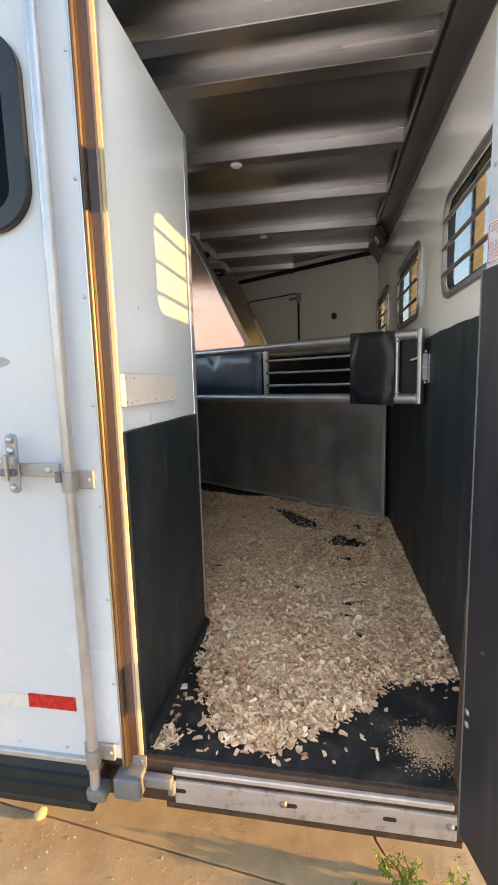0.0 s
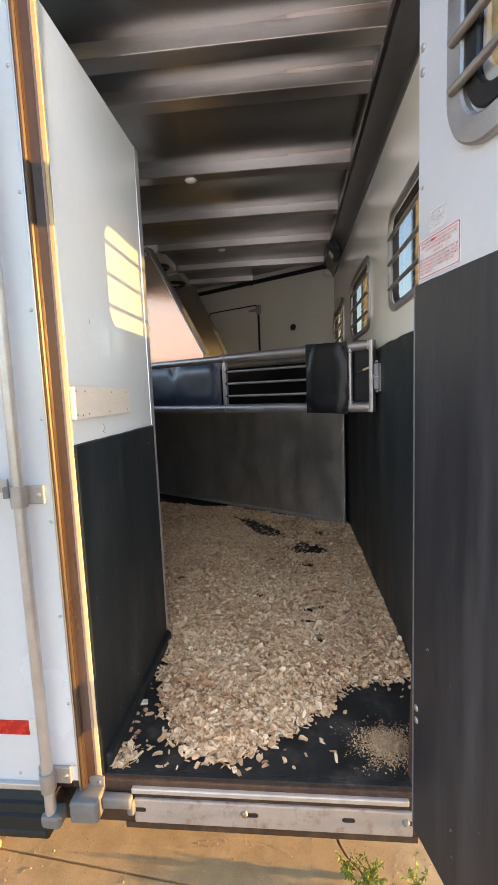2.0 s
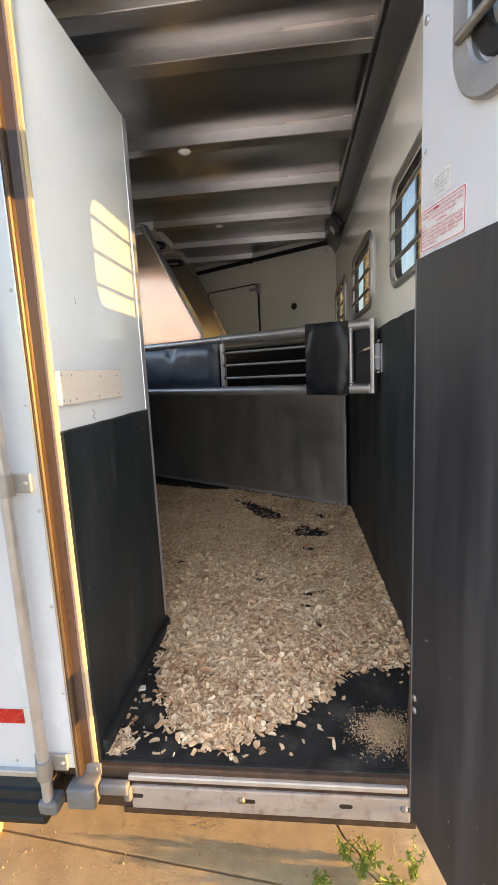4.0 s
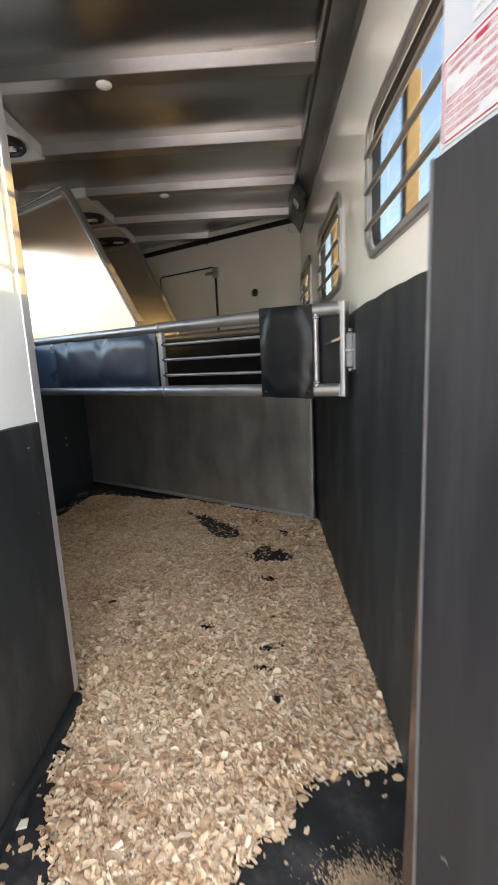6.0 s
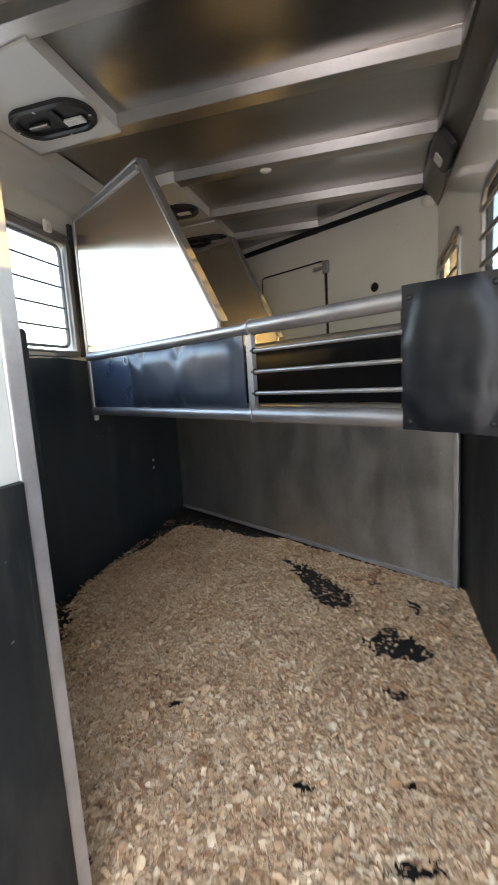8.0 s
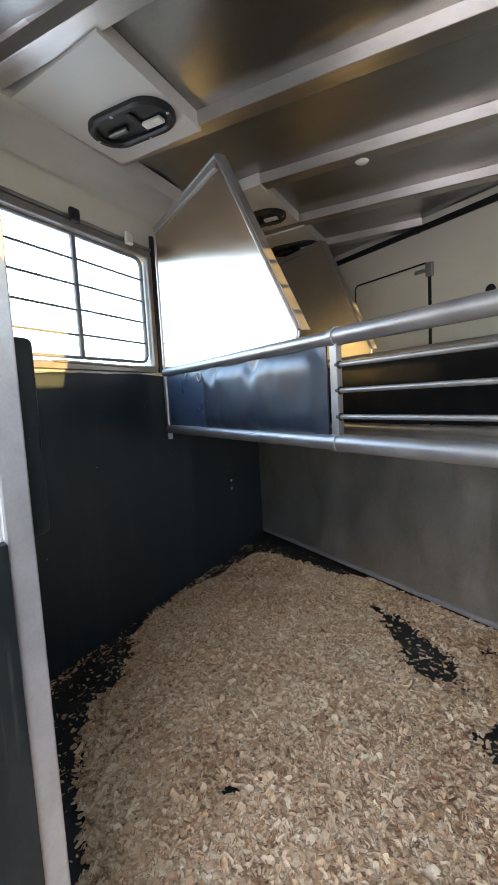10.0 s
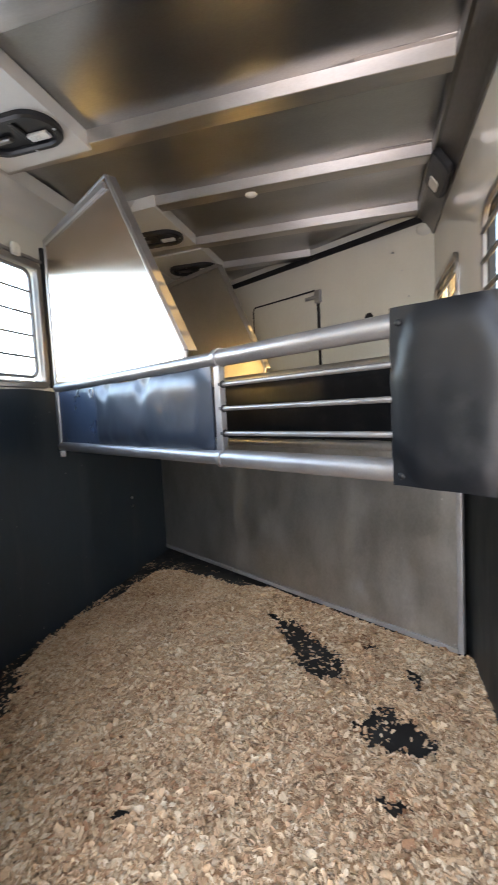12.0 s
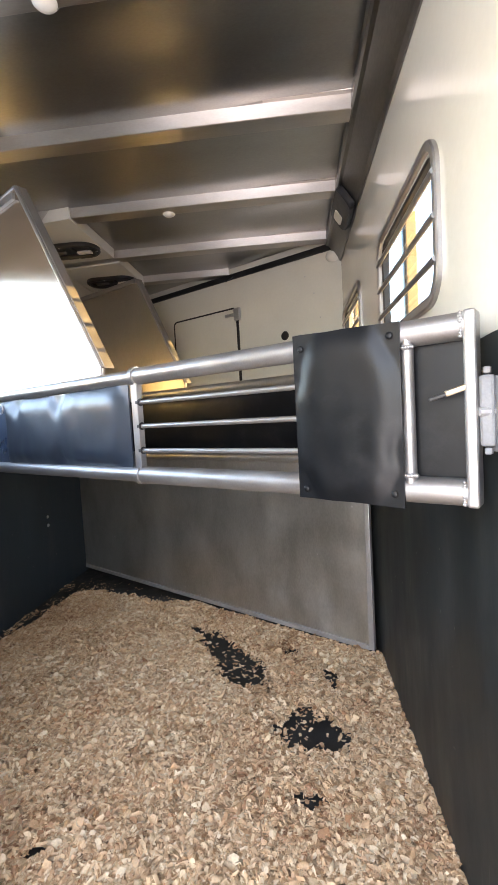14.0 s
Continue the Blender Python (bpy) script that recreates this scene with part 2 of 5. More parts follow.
# tan base carries the low sun's colour on stiles and jamb strip
M_SUN_TAN = surface("sunlit_tan_trim", (0.50, 0.38, 0.20), (0.62, 0.50, 0.29), (0.4, 0.6), scale=12, grain=150, bump=0.05)
M_GOLD = surface("bronze_door_edge", (0.070, 0.046, 0.028), (0.11, 0.072, 0.045), (0.40, 0.52), metal=0.5, scale=5, grain=120, bump=0.03, stretch=(1, 1, 0.3))
M_PINK = surface("stained_jamb_strip", (0.27, 0.17, 0.13), (0.38, 0.27, 0.22), (0.3, 0.5), scale=6, grain=120, bump=0.05, stretch=(1, 1, 0.3))
M_GRIT = surface("sandy_grit", (0.34, 0.22, 0.11), (0.58, 0.42, 0.24), (0.7, 0.9), scale=20, grain=200, bump=0.2, island=0.6)
# violet-grey, so the added building mirrors pinkish tan under the orange sun
M_SIDING = surface("violet_grey_siding", (0.20, 0.184, 0.285), (0.255, 0.233, 0.355), (0.6, 0.8), scale=1.5, grain=30, bump=0.05)
M_STONE = surface("pale_stone", (0.42, 0.34, 0.2), (0.6, 0.5, 0.32), (0.6, 0.8), scale=40, grain=200, bump=0.5)


def shaving_material():
    """Wood flakes: each its own shade from brown heartwood to cream, in drifts of redder and paler wood, with a fine grain."""
    m = surface("wood_shavings", (0.5, 0.35, 0.2), (0.6, 0.45, 0.3), (0.55, 0.85), scale=6.0, grain=180, bump=0.25)
    n, l = m.node_tree.nodes, m.node_tree.links
    co = n.new("ShaderNodeTexCoord")
    geo = n.new("ShaderNodeNewGeometry")
    drift = n.new("ShaderNodeTexNoise")
    drift.inputs["Scale"].default_value = 3.2
    drift.inputs["Detail"].default_value = 5
    drift.inputs["Roughness"].default_value = 0.65
    l.new(co.outputs["Object"], drift.inputs[0])
    shade = n.new("ShaderNodeMath")
    shade.operation = "MULTIPLY_ADD"
    l.new(drift.outputs[0], shade.inputs[0])
    shade.inputs[1].default_value = 1.3
    shade.inputs[2].default_value = -0.60
    total = n.new("ShaderNodeMath")
    l.new(geo.outputs["Random Per Island"], total.inputs[0])
    l.new(shade.outputs[0], total.inputs[1])
    ramp = n.new("ShaderNodeValToRGB")
    stops = ((0.0, (0.37, 0.195, 0.098)), (0.13, (0.51, 0.312, 0.170)), (0.38, (0.635, 0.422, 0.242)), (0.70, (0.715, 0.520, 0.318)), (1.0, (0.80, 0.640, 0.435)))
    while len(ramp.color_ramp.elements) < len(stops):
        ramp.color_ramp.elements.new(0.5)
    for e, (at, c) in zip(ramp.color_ramp.elements, stops):
        e.position, e.color = at, rgba(c)
    l.new(total.outputs[0], ramp.inputs[0])
    grain = n.new("ShaderNodeTexNoise")
    grain.inputs["Scale"].default_value = 210
    grain.inputs["Detail"].default_value = 3
    l.new(co.outputs["Object"], grain.inputs[0])
    level = n.new("ShaderNodeMapRange")
    level.inputs[1].default_value, level.inputs[2].default_value = 0.3, 0.7
    level.inputs[3].default_value, level.inputs[4].default_value = 0.82, 1.08
    l.new(grain.outputs[0], level.inputs[0])
    mul = n.new("ShaderNodeMix")
    mul.data_type, mul.blend_type = "RGBA", "MULTIPLY"
    mul.inputs[0].default_value = 1.0
    l.new(ramp.outputs[0], mul.inputs[6])
    l.new(level.outputs[0], mul.inputs[7])
    l.new(mul.outputs[2], n["Principled BSDF"].inputs["Base Color"])
    return m


M_SHAVE = shaving_material()


def glass_material(name, tint):
    m = bpy.data.materials.new(name)
    m.use_nodes = True
    n, l = m.node_tree.nodes, m.node_tree.links
    n.remove(n["Principled BSDF"])
    tr, gl, mx, fr = (n.new("ShaderNodeBsdfTransparent"), n.new("ShaderNodeBsdfGlossy"), n.new("ShaderNodeMixShader"), n.new("ShaderNodeFresnel"))
    tr.inputs[0].default_value = rgba(tint)
    gl.inputs["Roughness"].default_value = 0.02
    fr.inputs[0].default_value = 1.2
    l.new(fr.outputs[0], mx.inputs[0])
    l.new(tr.outputs[0], mx.inputs[1])
    l.new(gl.outputs[0], mx.inputs[2])
    l.new(mx.outputs[0], n["Material Output"].inputs[0])
    return m


M_GLASS = glass_material("window_glass", (0.40, 0.42, 0.42))
M_CLEAR = glass_material("clear_window_glass", (0.82, 0.84, 0.84))
M_TINTED = glass_material("tinted_window_glass", (0.12, 0.14, 0.16))


# ---------- mesh helpers ----------
def part(name, bm, material, parent=None, label="", smooth=False):
    me = bpy.data.meshes.new(name)
    bm.normal_update()
    bm.to_mesh(me)
    bm.free()
    me.materials.append(material)
    if smooth:
        me.shade_smooth()
        me.set_sharp_from_angle(angle=radians(38))
    ob = new(name, me)
    ob.parent = parent
    if label:
        tagged(ob, label)
    return ob


def thing(name, m=None, label="", category="", group="", kind=""):
    ob = new(name)
    ob.empty_display_size = 0.05
    if m is not None:
        ob.matrix_world = m
    return tagged(ob, label, category, group, kind)


def box(bm, x0, x1, y0, y1, z0, z1, bevel=0.0, segments=2):
    r = bmesh.ops.create_cube(bm, size=1.0)
    vs = r["verts"]
    for v in vs:
        v.co = Vector(((x0 + x1) / 2 + v.co.x * (x1 - x0), (y0 + y1) / 2 + v.co.y * (y1 - y0), (z0 + z1) / 2 + v.co.z * (z1 - z0)))
    if bevel:
        edges = list({e for v in vs for e in v.link_edges})
        bmesh.ops.bevel(bm, geom=edges, offset=bevel, segments=segments, profile=0.5, affect="EDGES", clamp_overlap=True)
    return bm


def boxed(*a, **k):
    return box(bmesh.new(), *a, **k)


def tube(bm, a, b, r, segments=16, flat=1.0, cap=True):
    a, b = Vector(a), Vector(b)
    d = b - a
    m = Matrix.Translation((a + b) / 2) @ d.to_track_quat("Z", "Y").to_matrix().to_4x4() @ Matrix.Diagonal((1, flat, 1, 1))
    bmesh.ops.create_cone(bm, cap_ends=cap, segments=segments, radius1=r, radius2=r, depth=d.length, matrix=m)
    return bm


def tubed(*a, **k):
    return tube(bmesh.new(), *a, **k)


def dome(bm, centre, axis, r, h, segments=14, rings=4):
    """A shallow cap (rivet, screw or lamp head) at centre, standing along axis."""
    q = Vector(axis).to_track_quat("Z", "Y").to_matrix()
    c = Vector(centre)
    rows = []
    for i in range(rings):
        a = i / rings * math.pi / 2
        rows.append([bm.verts.new(c + q @ Vector((r * math.cos(a) * math.cos(t), r * math.cos(a) * math.sin(t), h * math.sin(a))))
                     for t in [2 * math.pi * k / segments for k in range(segments)]])
    top = bm.verts.new(c + q @ Vector((0, 0, h)))
    for lo, hi in zip(rows, rows[1:]):
        for k in range(segments):
            bm.faces.new((lo[k], lo[(k + 1) % segments], hi[(k + 1) % segments], hi[k]))
    for k in range(segments):
        bm.faces.new((rows[-1][k], rows[-1][(k + 1) % segments], top))
    return bm


def round_rect(u0, u1, v0, v1, r, per=6):
    """Points of a rounded rectangle, anticlockwise from the right edge."""
    r = min(r, (u1 - u0) / 2 - 1e-4, (v1 - v0) / 2 - 1e-4)
    pts = []
    for cu, cv, a0 in ((u1 - r, v0 + r, -90), (u1 - r, v1 - r, 0), (u0 + r, v1 - r, 90), (u0 + r, v0 + r, 180)):
        for k in range(per + 1):
            a = radians(a0 + 90 * k / per)
            pts.append((cu + r * math.cos(a), cv + r * math.sin(a)))
    return pts


def loft(bm, loops, closed=True, cap=False):
    """Quads between loops of the same length (lists of 3-d points)."""
    vs = [[bm.verts.new(p) for p in loop] for loop in loops]
    n = len(vs[0])
    for a, b in zip(vs, vs[1:]):
        for k in range(n if closed else n - 1):
            bm.faces.new((a[k], a[(k + 1) % n], b[(k + 1) % n], b[k]))
    if cap:
        bm.faces.new(list(reversed(vs[0])))
        bm.faces.new(vs[-1])
    return bm


def ring(u0, u1, v0, v1, r, width, y0, y1, lip=0.004):
    """A rounded-rectangle frame in the local xz plane, from y0 to y1 in depth."""
    def at(inset, y, rr):
        return [(u, y, v) for u, v in round_rect(u0 + inset, u1 - inset, v0 + inset, v1 - inset, max(rr, 0.005), 12)]
    bm = bmesh.new()
    loft(bm, [at(0, y1, r), at(0, y0 + lip, r), at(lip, y0, r - lip), at(width - lip, y0, r - width + lip),
              at(width, y0 + lip, r - width), at(width, y1, r - width), at(0, y1, r)])
    bmesh.ops.remove_doubles(bm, verts=bm.verts, dist=1e-6)
    bmesh.ops.recalc_face_normals(bm, faces=bm.faces)
    return bm


def plate(u0, u1, v0, v1, r, y0, y1, lip=0.002):
    """A rounded plate in the local xz plane."""
    def at(inset, y):
        return [(u, y, v) for u, v in round_rect(u0 + inset, u1 - inset, v0 + inset, v1 - inset, max(r - inset, 0.0005), 5)]
    bm = bmesh.new()
    loft(bm, [at(lip, y0), at(0, y0 + lip), at(0, y1 - lip), at(lip, y1)], cap=True)
    bmesh.ops.recalc_face_normals(bm, faces=bm.faces)
    return bm


def holed_slab(u0, u1, v0, v1, depth, holes):
    """A slab in the local xz plane, y from 0 to depth, with rounded holes (u0, u1, v0, v1, r)."""
    bm = bmesh.new()
    cuts = [u0]
    holes = sorted(holes)
    for a, b in zip(holes, holes[1:]):
        cuts.append((a[1] + b[0]) / 2)
    cuts.append(u1)
    for (ca, cb), h in zip(zip(cuts, cuts[1:]), holes):
        inner = round_rect(*h)
        cu, cv = (h[0] + h[1]) / 2, (h[2] + h[3]) / 2
        outer = []
        for u, v in inner:
            du, dv = u - cu, v - cv
            s = min(((cb - cu) / du if du > 0 else (ca - cu) / du) if abs(du) > 1e-9 else 1e9,
                    ((v1 - cv) / dv if dv > 0 else (v0 - cv) / dv) if abs(dv) > 1e-9 else 1e9)
            outer.append([cu + du * s, cv + dv * s])
        used = set()
        for corner in ((ca, v0), (ca, v1), (cb, v0), (cb, v1)):
            k = min((i for i in range(len(outer)) if i not in used), key=lambda i: (outer[i][0] - corner[0]) ** 2 + (outer[i][1] - corner[1]) ** 2)
            outer[k] = list(corner)
            used.add(k)
        loops = [[(u, 0, v) for u, v in outer], [(u, 0, v) for u, v in inner], [(u, depth, v) for u, v in inner], [(u, depth, v) for u, v in outer]]
        loft(bm, loops)
    bmesh.ops.remove_doubles(bm, verts=bm.verts, dist=1e-5)
    bmesh.ops.recalc_face_normals(bm, faces=bm.faces)
    return bm


def sheet(outline, y0, y1):
    """A flat sheet in the local xz plane with the given outline of (u, v)."""
    return loft(bmesh.new(), [[(u, y0, v) for u, v in outline], [(u, y1, v) for u, v in outline]], cap=True)

# ---------- the trailer's shell ----------
W = -1.96            # inner face of the side wall with the large window
TOP = 2.18           # roof skin
RUB = 1.205          # top of the wall lining
GROUND = -0.42

ground = part("ground", boxed(-420, 420, -420, 420, GROUND - 0.5, GROUND - 0.06), M_GROUND)
tagged(ground, "dry patchy earth and grass stretching to the horizon", "ground", kind="structure")

floor = part("floor", boxed(W - 0.05, 0.05, 0.03, 4.6, -0.12, 0.0), M_MAT)
tagged(floor, "black rubber matted trailer floor, dusty and scuffed", "floor", kind="structure")

# side wall with three barred windows: local x runs backwards along the wall, local y outwards
RIGHT = pose(0, 0, 0, 0, 0, -90)
WIN_R = [(0.25, 0.845, 1.318, 1.70), (1.287, 1.948, 1.322, 1.698), (2.385, 3.06, 1.33, 1.71)]
bm = holed_slab(-4.6, -0.02, 0.0, TOP + 0.03, 0.022,
                [(-b + 0.03, -a - 0.03, z0 + 0.03, z1 - 0.03, 0.065) for a, b, z0, z1 in reversed(WIN_R)])
wall_right = part("wall_east", bm, M_WHITE)
wall_right.matrix_world = RIGHT
tagged(wall_right, "glossy white panelled trailer side wall with three barred windows", "wall", kind="structure")


def wavy_lining(u0, u1, top, y0, y1, seed, steps=70, wave=0.0035):
    """Rubber lining with a slightly uneven cut top edge, in the local xz plane."""
    rnd = random.Random(seed)
    tops, drift = [], 0.0
    for k in range(steps + 1):
        drift = 0.8 * drift + rnd.uniform(-wave, wave)
        tops.append((u0 + (u1 - u0) * k / steps, top + drift))
    lines = []
    for inset, y in ((0, y0), (0.003, y1)):
        lines.append([(u, y, v - inset) for u, v in tops])
    bm = bmesh.new()
    a = [bm.verts.new(p) for p in lines[0]]
    b = [bm.verts.new(p) for p in lines[1]]
    c = [bm.verts.new((u, y1, 0.0)) for u, _ in tops]
    for k in range(steps):
        bm.faces.new((a[k], a[k + 1], b[k + 1], b[k]))
        bm.faces.new((b[k], b[k + 1], c[k + 1], c[k]))
    bm.faces.new((a[0], b[0], c[0], bm.verts.new((u0, y0, 0))))
    bm.faces.new((a[-1], bm.verts.new((u1, y0, 0)), c[-1], b[-1]))
    bmesh.ops.recalc_face_normals(bm, faces=bm.faces)
    return bm


lining = part("rubber_lining", wavy_lining(-3.3, -0.06, RUB, 0.0, -0.009, 3), M_RUBBER, wall_right, "black rubber kick lining, scuffed")


def flat_pane(u0, u1, v0, v1, y):
    bm = bmesh.new()
    bm.faces.new([bm.verts.new(p) for p in ((u0, y, v0), (u1, y, v0), (u1, y, v1), (u0, y, v1))])
    return bm


def small_window(name, m, w, h, label, mid=0.0, bars=3, glass=M_GLASS):
    """Barred sliding window: local x along, y outwards from the room, z up; origin at the middle of the opening's lower edge."""
    t = thing(name, m, label, "window", "barred side windows", "structure")
    a, b = -w / 2, w / 2
    part("window_frame", ring(a, b, 0, h, 0.085, 0.024, -0.013, 0.006), M_TUBE, t, "rounded brushed aluminium frame", smooth=False)
    part("rubber_seal", ring(a + 0.0235, b - 0.0235, 0.0235, h - 0.0235, 0.068, 0.014, 0.0, 0.0235), M_BLACK, t)
    part("stile", boxed(mid - 0.009, mid + 0.009, 0.0226, 0.0285, 0.012, h - 0.012, bevel=0.002), M_BLACK, t)
    part("stile", boxed(mid - 0.008, mid + 0.007, 0.029, 0.060, 0.012, h - 0.012, bevel=0.002), M_SUN_TAN, t, "outer stile, coloured tan as if sunlit")
    part("pane", flat_pane(a + 0.034, mid, 0.034, h - 0.034, 0.021), glass, t)
    part("pane", flat_pane(mid, b - 0.034, 0.034, h - 0.034, 0.017), glass, t)
    for k in range(bars):
        z = h * (k + 1) / (bars + 1)
        part("bar", tubed((a + 0.013, -0.011, z), (b - 0.013, -0.011, z), 0.0075, 10), M_TUBE, t, smooth=True)
    return t


for k, (a, b, z0, z1) in enumerate(WIN_R):
    small_window("window_%d" % (k + 1), RIGHT @ pose(-(a + b) / 2, 0, z0), b - a, z1 - z0,
                 "barred sliding window with rounded aluminium frame in the white wall", (-0.055, -0.08, -0.08)[k])

# opposite wall with the large drop-down window: local y outwards
LEFT = pose(W, 0, 0, 0, 0, 90)
LW = (0.80, 2.225, 1.228, 1.848)
bm = holed_slab(0.0, 4.9, 0.0, TOP + 0.03, 0.05, [(LW[0] + 0.015, LW[1] - 0.03, LW[2] + 0.03, LW[3] - 0.03, 0.03)])
wall_left = part("wall_west", bm, M_WHITE)
wall_left.matrix_world = LEFT
tagged(wall_left, "white trailer side wall with one large barred window", "wall", kind="structure")
part("rubber_lining", wavy_lining(0.0, 3.6, 1.216, 0.0, -0.009, 5), M_WALL_RUBBER, wall_left, "black rubber kick lining, scuffed")

drop_window = thing("window_4", LEFT @ pose(0, 0, 0), "open drop-down feed window with a folding bar guard", "window", kind="structure")
part("window_frame", ring(LW[0], LW[1], LW[2], LW[3], 0.035, 0.034, -0.014, 0.012), M_TUBE, drop_window, "aluminium window surround")
part("guard_frame", ring(0.90, LW[1] - 0.045, LW[2] + 0.05, LW[3] - 0.035, 0.05, 0.014, 0.010, 0.026), M_CAST, drop_window, "thin grey guard frame")
part("mullion", boxed(1.730, 1.752, 0.010, 0.026, LW[2] + 0.055, LW[3] - 0.04, bevel=0.004), M_CAST, drop_window)
for k in range(4):
    z = LW[2] + 0.05 + (LW[3] - LW[2] - 0.085) * (k + 1) / 5
    part("bar", tubed((0.905, 0.019, z), (1.74, 0.019, z - 0.004), 0.0050, 8), M_CAST, drop_window, smooth=True)
    part("bar", tubed((1.745, 0.019, z), (LW[1] - 0.05, 0.019, z - 0.004), 0.0050, 8), M_CAST, drop_window, smooth=True)
part("hinge_rail", boxed(LW[0], LW[1] + 0.02, -0.012, 0.0, LW[3] + 0.004, LW[3] + 0.02, bevel=0.003), M_TUBE, drop_window)
for y in (1.725, 2.05):
    part("latch", boxed(y - 0.026, y + 0.026, -0.034, -0.013, LW[3] - 0.012, LW[3] + 0.048, bevel=0.01), M_BLACK if y < 2 else M_LAMP, drop_window)
part("side_channel", boxed(LW[1] + 0.006, LW[1] + 0.036, -0.016, 0.0, LW[2] + 0.004, LW[3] + 0.085, bevel=0.003), M_BLACK, drop_window, "black side channel")
part("pull_bar", tubed((1.56, -0.012, LW[2] + 0.033), (2.02, -0.012, LW[2] + 0.026), 0.007, 10), M_TUBE, drop_window, smooth=True)

# slanted front wall: local x runs from the east side, local y towards the rear
FRONT = pose(0, 3.09, 0, 0, 0, 148.2)
bm = bmesh.new()
box(bm, -0.06, 2.6, -0.05, 0.0, 0.0, TOP)
wall_front = part("wall_north", bm, M_WHITE)
wall_front.matrix_world = FRONT
tagged(wall_front, "plain white slanted bulkhead wall with a small walk-through door", "wall", kind="structure")
part("seal_strip", boxed(0.0, 2.5, 0.0, 0.02, 2.095, 2.135, bevel=0.006), M_BLACK, wall_front, "black rubber seal under the roof")
part("cable_hole", dome(bmesh.new(), (0.435, 0.001, 1.624), (0, 1, 0), 0.031, 0.004, 20), M_BLACK, wall_front, smooth=True)
for u, v in ((0.20, 1.86), (0.26, 1.98), (0.16, 1.70)):
    part("screw", dome(bmesh.new(), (u, 0.0, v), (0, 1, 0), 0.006, 0.003, 10), M_RIVET, wall_front)

front_door = thing("door_3", FRONT, "closed white walk-through door in the slanted bulkhead", "door", kind="structure")
part("door_gap", ring(0.838, 1.511, 0.35, 1.897, 0.04, 0.012, 0.0015, 0.004, 0.001), M_BLACK, front_door, "dark gap round the door")
part("door_leaf", plate(0.853, 1.496, 0.365, 1.882, 0.03, 0.0015, 0.006), M_WHITE, front_door)
latch = part("latch", boxed(0.80, 0.855, 0.004, 0.03, 1.795, 1.885, bevel=0.008), M_GALV, front_door, "chrome slam latch")
part("lever", boxed(0.845, 0.935, 0.02, 0.034, 1.825, 1.85, bevel=0.006), M_GALV, latch)
part("door_edge", boxed(0.826, 0.836, 0.0, 0.008, 0.35, 1.80, bevel=0.002), M_BLACK, front_door)

# ceiling: skin, roof bows
bm = bmesh.new()
RIBS = [0.515, 0.755, 1.335, 1.912, 2.478, 3.055, 3.57]
# thin skin, buckled in slow waves between the bows that hold it
stations = [-0.02] + RIBS + [4.9]
skin = []
for i in range(49):
    x = W - 0.05 + (0.10 - W) * i / 48
    strip = []
    for y0, y1 in zip(stations, stations[1:]):
        for k in range(14):
            y = y0 + (y1 - y0) * k / 14
            wave = 0.5 + 0.8 * noise.noise((x * 1.7 + y * 1.1, y * 2.0 - x * 0.9, 4.0))
            free = max(0.0, min(1.0, (y - y0 - 0.066) / max(0.01, y1 - y0 - 0.132)))
            deep = 0.016 if y1 - y0 > 0.3 else 0.0
            strip.append((x, y, TOP + deep * math.sin(math.pi * free) ** 2 * max(0.0, min(1.2, wave))))
    skin.append(strip + [(x, 4.9, TOP), (x, 4.9, TOP + 0.03), (x, -0.02, TOP + 0.03)])
loft(bm, skin, closed=True)
for y in RIBS:
    right = -0.06 if y < 3.2 else -(y - 3.10) / 0.62
    n = 28
    loops = []
    for k in range(n + 1):
        x = right + (W + 0.03 - right) * k / n
        sag = 0.005 * (1 - ((x - W / 2) / (W / 2)) ** 2)
        z = 2.128 + sag
        loops.append([(x, y - 0.055, TOP + 0.001), (x, y - 0.053, z + 0.049), (x, y - 0.036, z + 0.048), (x, y - 0.031, z + 0.002), (x, y - 0.028, z),
                      (x, y + 0.042, z), (x, y + 0.045, z + 0.002), (x, y + 0.050, z + 0.048), (x, y + 0.064, z + 0.049), (x, y + 0.066, TOP + 0.001)])
    loft(bm, loops, closed=True)
bmesh.ops.recalc_face_normals(bm, faces=bm.faces)
ceiling = part("ceiling", bm, M_SKIN)
ceiling.data.materials.append(M_ALU)
for p in ceiling.data.polygons:
    if p.center.z < TOP - 0.0005:
        p.material_index = 1
    else:
        p.use_smooth = True
ceiling.data.set_sharp_from_angle(angle=radians(20))
tagged(ceiling, "bare aluminium roof with hat-section bows, dull and streaked", "ceiling", kind="structure")

# coves along both sides
bm = bmesh.new()
prof = [(0.0, 2.015), (-0.006, 2.012), (-0.014, 2.03), (-0.072, 2.116), (-0.085, 2.122), (-0.092, 2.135), (-0.09, TOP), (0.0, TOP)]
loft(bm, [[(x, y, z) for x, z in prof] for y in (0.0, 3.14)], cap=True)
cove = part("cove", bm, M_COVE)
tagged(cove, "dark aluminium cove extrusion between roof and wall", "trim", kind="structure")
part("end_cap", dome(bmesh.new(), (-0.045, 3.13, 2.05), (-0.5, -0.4, -0.7), 0.05, 0.03, 14), M_WHITE, cove, smooth=True)

bm = bmesh.new()
prof = [(W, 2.0)] + [(W + 0.11 - 0.11 * math.cos(radians(a)), 2.01 + 0.11 * math.sin(radians(a))) for a in range(0, 91, 10)] + [(W + 0.13, TOP), (W, TOP)]
loft(bm, [[(x, y, z) for x, z in prof] for y in (0.0, 4.4)], cap=True)
cove2 = part("cove", bm, M_VENT, smooth=True)
